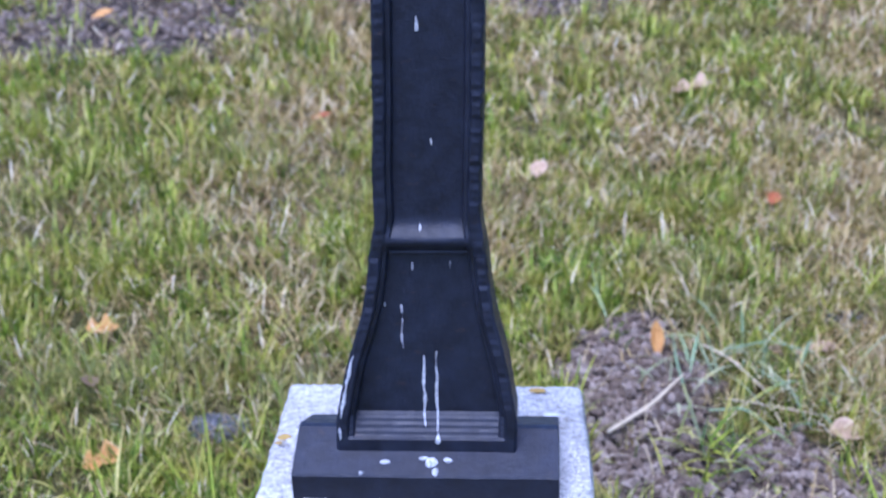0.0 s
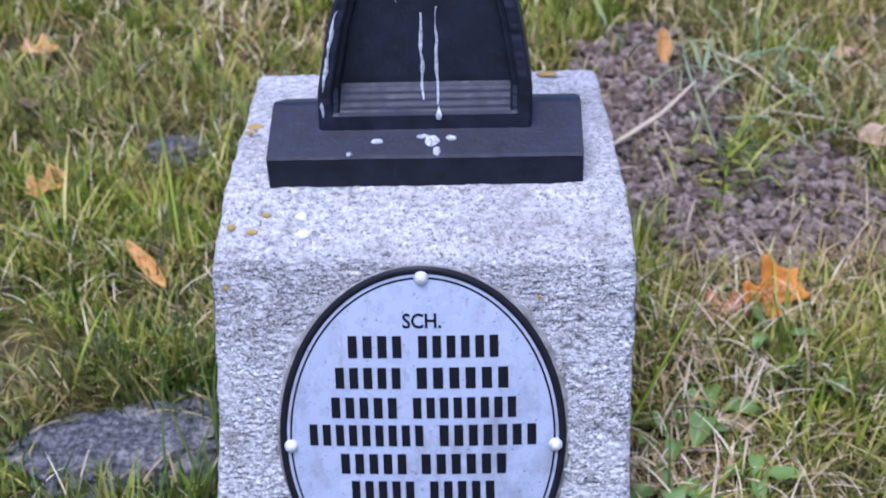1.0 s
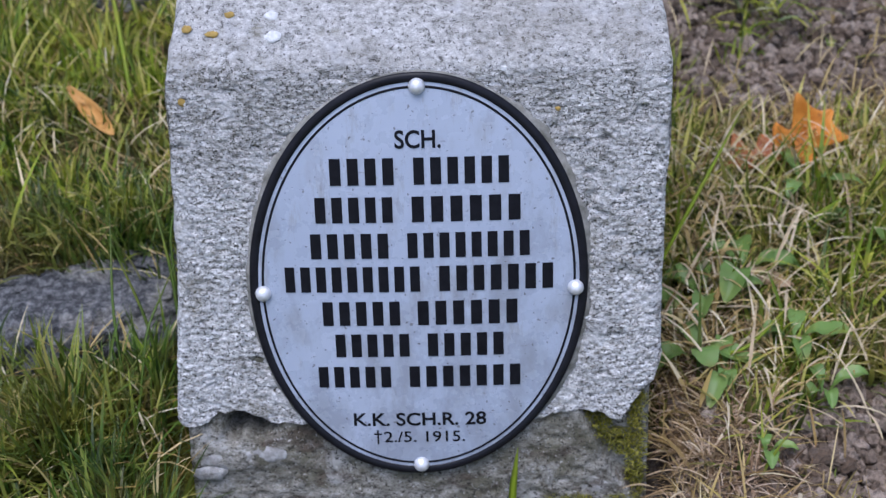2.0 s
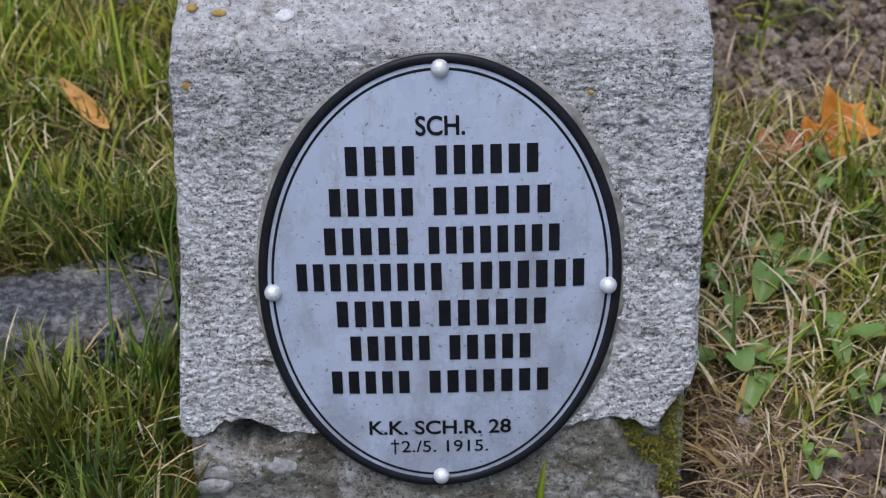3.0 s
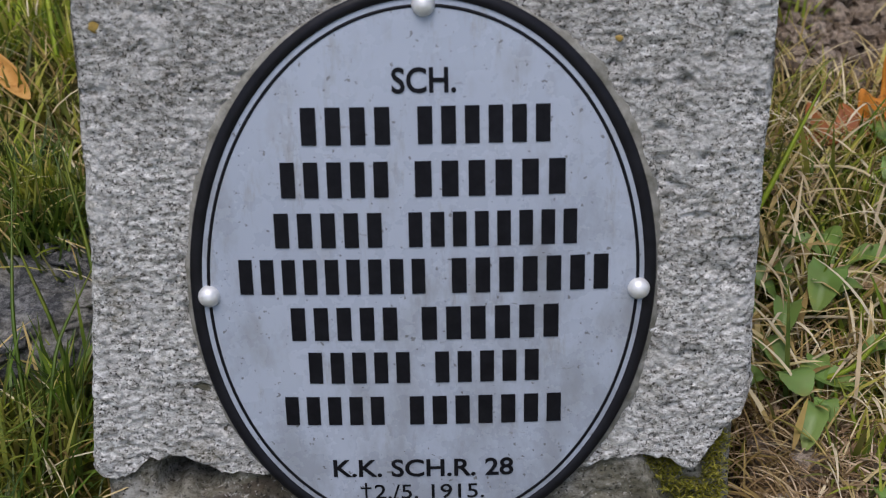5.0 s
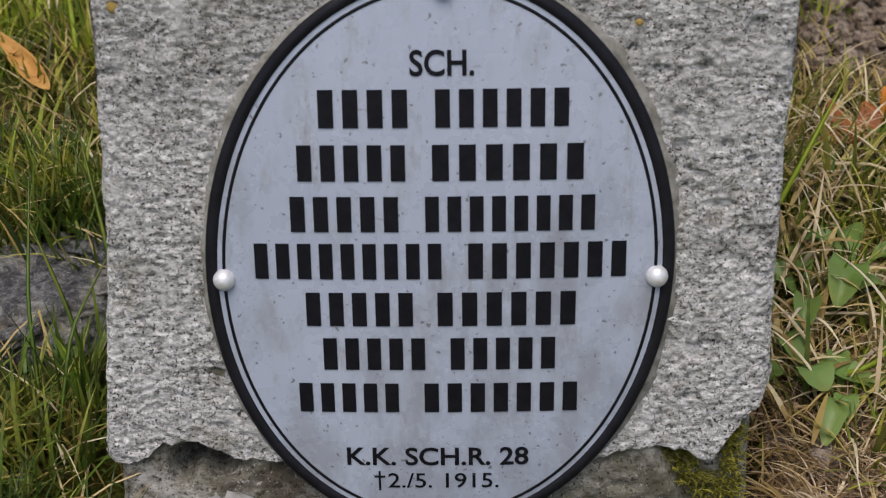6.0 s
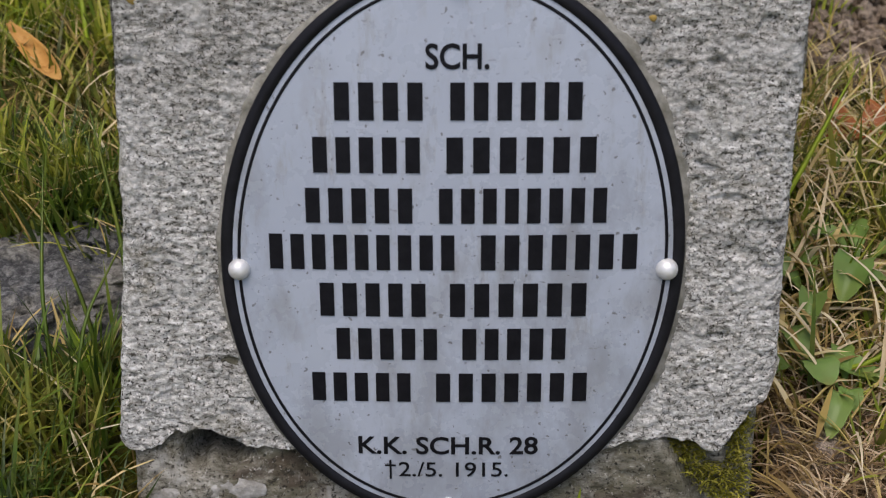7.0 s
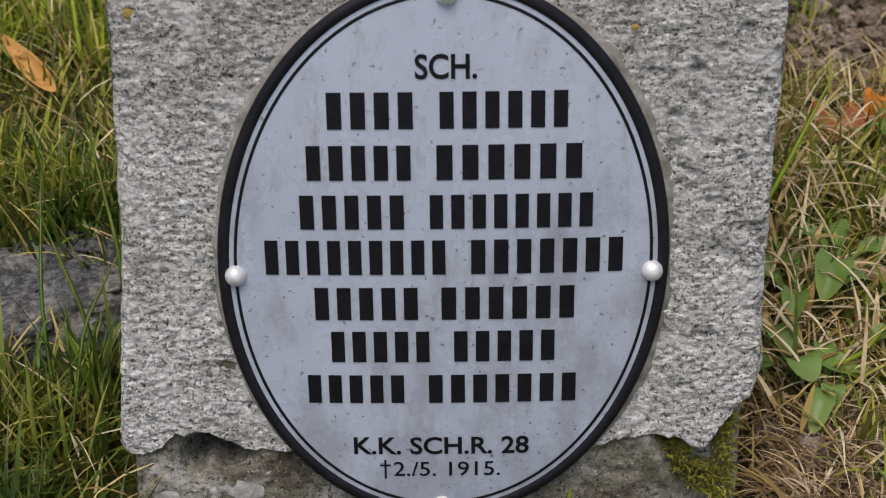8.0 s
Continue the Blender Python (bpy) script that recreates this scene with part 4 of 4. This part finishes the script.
lawn("lawn_grass", GREEN, "short green grass in tufts on the slope", ((52000, *NEAR, 1.0), (46000, *MID, 1.25), (48000, *FAR, 1.6)), 0.97, (0.016, 0.052), (0.0016, 0.0042), (0.15, 1.6), 4, 13)
lawn("outer_lawn", GREEN, "short green and yellowed grass running out over the slope", ((150000, *WIDE, 4.5), (90000, *ROUND, 2.2)), 0.97, (0.035, 0.075), (0.0016, 0.0036), (0.3, 1.6), 2, 12)
lawn("tall_grass", GREEN, "longer green grass blades", ((2300, *NEAR, 1.0), (1300, 0.18, 0.55, 0.06, 0.42, 1.0), (1800, *MID, 1.1), (2000, *FAR, 1.4)), 0.95, (0.045, 0.085), (0.0022, 0.0046), (0.3, 1.5), 5, 5)
lawn("dry_grass", DRY, "dead straw-coloured grass between the green", ((34000, *NEAR, 1.0), (44000, *MID, 1.35), (56000, *FAR, 1.9), (40000, *ROUND, 3.0)), 0.93, (0.018, 0.060), (0.0008, 0.0022), (0.9, 1.8), 4, 0, 0.016)


# the shade beside the plinth is put into these blades' dark colour
lawn("shaded_grass", DEEP_SHADE, "dark green grass thick beside the plinth, darkened for shade", ((34000, -0.54, -0.10, -0.24, 0.18, 1.0), (6000, -0.42, -0.14, 0.10, 0.34, 1.0), (5000, 0.13, 0.42, 0.0, 0.36, 1.0)), 0.97, (0.018, 0.052), (0.0016, 0.0038), (0.2, 1.6), 4, 12, 0.0, True)


# darker blades for the deep shade close to the plinth
lawn("fringe_grass", DEEP_SHADE, "dense dark green grass against the plinth's side, darkened for shade", ((9000, -0.25, -0.15, -0.14, 0.22, 1.0),), 0.97, (0.022, 0.062), (0.0014, 0.0032), (0.15, 1.3), 4, 11)


def roots_mat():
    """Matted dry fibres on the earth beside the plinth."""
    n = 2300
    x, y = rng.normal(0.193, 0.022, n), rng.normal(0.0, 0.05, n)
    k = clear(x, y) & (x > 0.165)
    x, y = x[k], y[k]
    r = np.stack([x, y, height(x, y) + rng.uniform(-0.002, 0.010, len(x))], -1)
    v, f = blades(r, rng.uniform(0.012, 0.040, len(x)), rng.uniform(0.0006, 0.0018, len(x)), rng.uniform(1.3, 2.2, len(x)), rng.uniform(0, math.tau, len(x)), 5)
    return tagged(quads_object("root_mat", v, 3, f, ROOT, True), "matted dry brown roots and fibres on earth", "dry grass", kind="stuff")


roots_mat()


def clods():
    shapes = []
    for detail in (1, 2):
        bm = bmesh.new()
        bmesh.ops.create_icosphere(bm, subdivisions=detail, radius=1.0)
        shapes.append((np.array([v.co for v in bm.verts]), np.array([[v.index for v in f.verts] for f in bm.faces])))
        bm.free()
    vs, fs, base = [], [], 0
    spots = []
    for n, x0, x1, y0, y1 in ((3000, 0.17, 0.42, -0.1, 0.08), (11000, 0.12, 0.56, 0.33, 0.78), (9000, -1.25, 0.3, 1.5, 2.1)):
        x, y = rng.uniform(x0, x1, n), rng.uniform(y0, y1, n)
        k = (bare(x, y) > 0.30 + 0.5 * rng.random(n)) & clear(x, y)
        spots.append(np.stack([x[k], y[k]], -1))
    spots = np.concatenate(spots)
    sizes = 0.0014 + 0.0062 * rng.random(len(spots)) ** 1.9
    floor_z = height(spots[:, 0], spots[:, 1])
    for (a, b), r, z in zip(spots, sizes, floor_z):
        unit, tri = shapes[int(r > 0.0028)]
        p = unit * (1 + 0.26 * rng.standard_normal((len(unit), 1))) * r * rng.uniform(0.6, 1.2, 3)
        vs.append(p + (a, b, z + r * rng.uniform(0.1, 1.2)))
        fs.append(tri + base)
        base += len(unit)
    return tagged(quads_object("soil_clods", np.concatenate(vs), 3, np.concatenate(fs), CLOD, False), "loose grey-brown crumbs of dry earth", "soil", kind="stuff")


clods()

# ---- fallen leaves ----


def fallen_leaf(x, y, lift, length, width, heading, lobes, material, label, tilt=15.0, curl=0.5, roll=0.0):
    """A dead leaf: lobed blade with a raised midrib, curled, and a stalk."""
    nu, nv = 30, 9
    t = np.linspace(0, 1, nu)[:, None]
    s = np.linspace(-1, 1, nv)[None]
    w = width * 0.5 * np.sin(np.pi * np.clip(t * 0.94 + 0.05, 0, 1)) ** 0.75
    if lobes:
        w = w * (1 + 0.42 * np.sin(t * math.tau * lobes - 0.6))
    px = length * (t - 0.5) + 0.10 * np.abs(s) * w + 0 * s
    py = s * w
    pz = curl * (py**2) / (width * 0.6) + curl * 0.5 * (px**2) / length + 0.05 * width * fbm(t * 6 + x * 50, s * 2 + y * 50, 3) - 0.02 * width * (np.abs(s) < 0.1)
    v = np.stack([px, py, pz], -1).reshape(-1, 3)
    f = grid_faces(nu, nv)
    ob = mesh_object("fallen_leaf", v, f, material)
    z = float(height(np.array(x), np.array(y))) + lift
    ob.matrix_world = pose(x, y, z) @ Matrix.Rotation(radians(heading), 4, "Z") @ Matrix.Rotation(radians(tilt), 4, "Y") @ Matrix.Rotation(radians(roll), 4, "X")
    ob.modifiers.new("leaf_depth", "SOLIDIFY").thickness = 0.0004
    tagged(ob, label, "leaf", "fallen leaves")
    return ob


fallen_leaf(0.312, 0.290, 0.022, 0.066, 0.044, 35, 2, ORANGE, "bright orange oak leaf curled on the grass", -25, 0.9, 30)
fallen_leaf(0.268, 0.270, 0.012, 0.050, 0.034, 190, 2, RUST, "rust-orange oak leaf half under grass", 10, 0.7, -10)
fallen_leaf(-0.278, 0.298, 0.022, 0.085, 0.015, -52, 0, YELLOW, "narrow yellow-orange leaf curled in grass", 8, 0.9, 25)
fallen_leaf(-0.495, 0.690, 0.016, 0.046, 0.030, 40, 2, YELLOW, "yellow leaf half hidden in green grass", 10, 0.6, 20)
fallen_leaf(-0.415, 0.435, 0.020, 0.050, 0.027, 30, 2, YELLOW, "pale orange lobed leaf in the grass", -10, 0.6, 30)
fallen_leaf(0.252, 0.705, 0.028, 0.046, 0.019, 95, 0, YELLOW, "pinkish orange leaf standing on edge", -60, 0.8, 10)
fallen_leaf(0.422, 0.709, 0.016, 0.050, 0.026, 15, 0, TAN, "pinkish tan leaf on cut grass", 10, 0.6, 20)
fallen_leaf(0.472, 0.722, 0.014, 0.044, 0.022, -10, 0, TAN, "pale tan leaf beside cut grass", -8, 0.6, 15)
fallen_leaf(0.470, 0.550, 0.015, 0.046, 0.036, 20, 0, TAN, "broad pale tan leaf on bare earth", 5, 0.6, 20)
fallen_leaf(0.463, 1.085, 0.030, 0.030, 0.022, 60, 0, RUST, "small rust-red leaf in the grass", -20, 0.6, 20)
fallen_leaf(0.095, 1.150, 0.030, 0.040, 0.028, 60, 0, TAN, "dull pinkish leaf in the grass", -30, 0.6, 10)
fallen_leaf(-0.290, 1.320, 0.025, 0.038, 0.020, 0, 0, RUST, "small dark red leaf in the grass", -15, 0.6, 15)
fallen_leaf(0.375, 1.474, 0.030, 0.080, 0.045, -20, 2, TAN, "large pale leaf lying in the grass", -15, 0.5, 15)
fallen_leaf(-0.806, 1.718, 0.030, 0.045, 0.03, 20, 0, YELLOW, "small yellow leaf on bare earth", -15, 0.5, 15)
fallen_leaf(0.252, 0.140, 0.018, 0.046, 0.016, -25, 0, TAN, "narrow tan leaf lying in matted grass", 5, 0.6, 15)
fallen_leaf(0.300, 0.160, 0.016, 0.026, 0.018, 35, 0, BROWN, "small curled brown leaf in matted grass", 5, 0.7, 10)
fallen_leaf(0.340, 0.225, 0.016, 0.040, 0.025, 70, 0, BROWN, "dull brown leaf under matted grass", 5, 0.7, 10)
fallen_leaf(0.235, 0.215, 0.014, 0.045, 0.026, 10, 0, BROWN, "olive brown leaf pressed in the grass", 5, 0.6, 10)
fallen_leaf(-0.470, 0.560, 0.020, 0.040, 0.022, 120, 0, BROWN, "brown leaf in the grass", 5, 0.6, 10)

# ---- broad weeds ----


def weed(x, y, count, size, seed, label):
    r = random.Random(seed)
    z = float(height(np.array(x), np.array(y)))
    plant = thing("weed", pose(x, y, z), label, "weed", "weeds by the plinth")
    for k in range(count):
        head = k * math.tau / count + r.uniform(-0.5, 0.5)
        ln, wd, rise, fold = size * r.uniform(0.6, 1.15), size * r.uniform(0.28, 0.48), r.uniform(0.1, 0.75), r.uniform(0.1, 0.9)
        t = np.linspace(0, 1, 12)[:, None]
        s = np.linspace(-1, 1, 7)[None]
        w = wd * 0.5 * np.clip(np.sin(np.pi * np.clip(t * 1.12 - 0.16, 0, 1)), 0.06, 1) ** 0.8 * (1 + 0.06 * np.sin(t * 31))
        out = ln * t + 0 * s
        up = ln * (rise * t - 0.55 * t**2) + fold * np.abs(s) * w + 0.010 + 0.014 * np.clip(t * 3, 0, 1) + 0.05 * ln * np.sin(t * 9 + k)
        px = x + out * math.cos(head) - s * w * math.sin(head)
        py = y + out * math.sin(head) + s * w * math.cos(head)
        part("leaf", (np.stack([px, py, z + up], -1).reshape(-1, 3), grid_faces(12, 7)), WEED, plant)
    return plant


weed(0.190, 0.070, 4, 0.042, 1, "broad-leaved green weed at the plinth's foot")
weed(0.210, 0.052, 5, 0.036, 2, "broad-leaved weed with folded leaves in dry grass")
weed(0.225, -0.020, 3, 0.022, 3, "small dark green weed on bare earth")
weed(0.178, 0.100, 4, 0.035, 4, "green weed beside the stone plinth")
weed(0.276, 0.036, 4, 0.030, 5, "low bright green weed among dry stalks")
weed(0.345, 0.190, 4, 0.045, 6, "broad green leaves in matted grass")
weed(0.300, 0.235, 3, 0.040, 8, "pale green leaves beside the orange leaf")
weed(0.207, 0.122, 4, 0.050, 9, "dull bluish green leaves leaning on the plinth")
weed(0.240, 0.150, 4, 0.046, 11, "olive green leaves under dead stalks")
weed(0.263, 0.080, 4, 0.040, 13, "dull green leaves in matted grass")

# ---- hay heap ----


def hay_heap(name, cx, cy, rx, ry, n, length, width, material, label):
    x, y = cx + rx * rng.normal(0, 0.5, n), cy + ry * rng.normal(0, 0.5, n)
    r = np.stack([x, y, height(x, y) + rng.uniform(0, 0.03, n)], -1)
    v, f = blades(r, rng.uniform(*length, n), rng.uniform(*width, n), rng.uniform(1.1, 2.1, n), rng.uniform(0, math.tau, n), 6)
    return tagged(quads_object(name, v, 3, f, material, True), label, "hay", kind="stuff")


hay_heap("hay_heap", 0.365, 0.640, 0.17, 0.12, 60, (0.04, 0.11), (0.0025, 0.006), HAY, "grey-green cut grass blades heaped on bare earth")
hay_heap("hay_tuft", 0.305, 0.500, 0.045, 0.03, 70, (0.03, 0.07), (0.0025, 0.005), GREEN, "dark green grass tuft on bare earth")
hay_heap("dry_litter", 0.250, 0.160, 0.15, 0.17, 300, (0.025, 0.075), (0.0010, 0.0028), STRAW, "pale dead stalks and blades beside the plinth")

hay_heap("dead_leaves_litter", 0.190, 0.120, 0.05, 0.12, 200, (0.02, 0.05), (0.0015, 0.0040), DRY, "dead curled blades beside the plinth")

# ---- loose stalks ----


def stalk(points, wide, material, label):
    """A loose flattened stalk along a bent line."""
    pts = [Vector(p) + Vector((0, 0, float(height(np.array(p[0]), np.array(p[1]))))) for p in points]
    m = thing("loose_stalk", Matrix.Translation(pts[0]), label, "straw", "loose stalks")
    n = 14
    q = np.linspace(0, len(pts) - 1, n)
    c = np.stack([np.interp(q, range(len(pts)), [p[k] for p in pts]) for k in range(3)], -1)
    c[1:-1] = 0.5 * c[1:-1] + 0.25 * (c[:-2] + c[2:])
    d = np.gradient(c, axis=0)
    side = np.stack([-d[:, 1], d[:, 0], 0 * d[:, 0]], -1)
    side /= np.linalg.norm(side, axis=1, keepdims=True) + 1e-9
    w = wide * 0.5 * np.clip(1.1 - np.linspace(0, 1, n) ** 3, 0.1, 1)[:, None]
    top = np.array([0, 0, wide * 0.3])
    v = np.stack([c - side * w, c + top, c + side * w, c - top * 0.5], 1)
    f = [(i * 4 + k, i * 4 + (k + 1) % 4, (i + 1) * 4 + (k + 1) % 4, (i + 1) * 4 + k) for i in range(n - 1) for k in range(4)]
    f += [(0, 1, 2, 3), ((n - 1) * 4 + 3, (n - 1) * 4 + 2, (n - 1) * 4 + 1, (n - 1) * 4)]
    part("blade", (v.reshape(-1, 3), f), material, m)


stalk([(0.180, 0.525, 0.022), (0.235, 0.560, 0.034), (0.276, 0.590, 0.042)], 0.008, STRAW, "pale tan bent straw stalk on bare earth")
stalk([(0.276, 0.590, 0.030), (0.288, 0.540, 0.02), (0.298, 0.480, 0.012)], 0.0045, HAY, "greenish dry stalk hanging from the heap")
stalk([(0.276, 0.590, 0.030), (0.272, 0.640, 0.04), (0.272, 0.690, 0.05)], 0.004, HAY, "upright grey-green dry blade")
stalk([(0.262, 0.712, 0.03), (0.300, 0.680, 0.045), (0.322, 0.615, 0.02)], 0.0065, HAY, "curved bluish dry grass blade on earth")
stalk([(0.300, 0.700, 0.03), (0.345, 0.660, 0.03), (0.392, 0.595, 0.02)], 0.006, STRAW, "yellowish dry grass blade on the heap")
stalk([(0.345, 0.690, 0.025), (0.40, 0.70, 0.04), (0.455, 0.690, 0.03)], 0.006, HAY, "grey-green dry blade on the heap")
stalk([(0.380, 0.660, 0.03), (0.412, 0.61, 0.03), (0.430, 0.555, 0.015)], 0.005, HAY, "pale dry blade bent over the heap")
stalk([(0.305, 0.560, 0.02), (0.350, 0.560, 0.03), (0.402, 0.520, 0.015)], 0.006, HAY, "bluish-green dry blade on clods")
stalk([(0.330, 0.590, 0.02), (0.385, 0.585, 0.02), (0.460, 0.580, 0.015)], 0.0045, STRAW, "thin yellow stalk on clods")
stalk([(0.235, 0.590, 0.01), (0.243, 0.545, 0.012), (0.252, 0.500, 0.008)], 0.004, STRAW, "short pale stalk on bare earth")
stalk([(0.150, 0.120, 0.03), (0.225, 0.110, 0.02), (0.300, 0.100, 0.02)], 0.003, STRAW, "thin straw lying across weeds")
stalk([(0.205, 0.230, 0.02), (0.268, 0.222, 0.03), (0.320, 0.180, 0.018)], 0.0035, STRAW, "pale straw arched over matted grass")
stalk([(0.200, 0.105, 0.022), (0.196, 0.070, 0.02), (0.197, 0.025, 0.012)], 0.0026, STRAW, "pale thin stalk beside weeds")
stalk([(0.160, 0.125, 0.035), (0.195, 0.150, 0.075), (0.235, 0.200, 0.11)], 0.0038, GREEN, "long green grass blade leaning from the plinth")
stalk([(0.168, 0.075, 0.01), (0.225, 0.060, 0.03), (0.262, 0.095, 0.035)], 0.0040, GREEN, "bent green grass blade among weeds")
stalk([(0.055, -0.050, 0.0), (0.057, -0.046, 0.04), (0.060, -0.042, 0.068)], 0.0055, GREEN, "single green blade before the plinth")
stalk([(-0.205, 0.02, 0.0), (-0.215, 0.06, 0.05), (-0.222, 0.12, 0.085)], 0.0022, DEEP_SHADE, "tall green blade before the fieldstone")
stalk([(-0.178, 0.03, 0.0), (-0.190, 0.05, 0.05), (-0.215, 0.08, 0.095)], 0.0024, DEEP_SHADE, "dark green blade leaning before the fieldstone")
stalk([(-0.172, 0.06, 0.0), (-0.178, 0.09, 0.06), (-0.200, 0.14, 0.105)], 0.0026, DEEP_SHADE, "dark green blade beside the plinth")
stalk([(-0.182, 0.10, 0.0), (-0.186, 0.13, 0.05), (-0.176, 0.16, 0.090)], 0.0022, DEEP_SHADE, "upright dark green blade beside the plinth")
stalk([(-0.195, 0.00, 0.0), (-0.188, 0.04, 0.05), (-0.172, 0.09, 0.075)], 0.0022, DEEP_SHADE, "bent dark green blade against the plinth")
stalk([(-0.255, 0.33, 0.02), (-0.275, 0.40, 0.06), (-0.300, 0.47, 0.08)], 0.0042, GREEN, "tall green blade in the lawn")
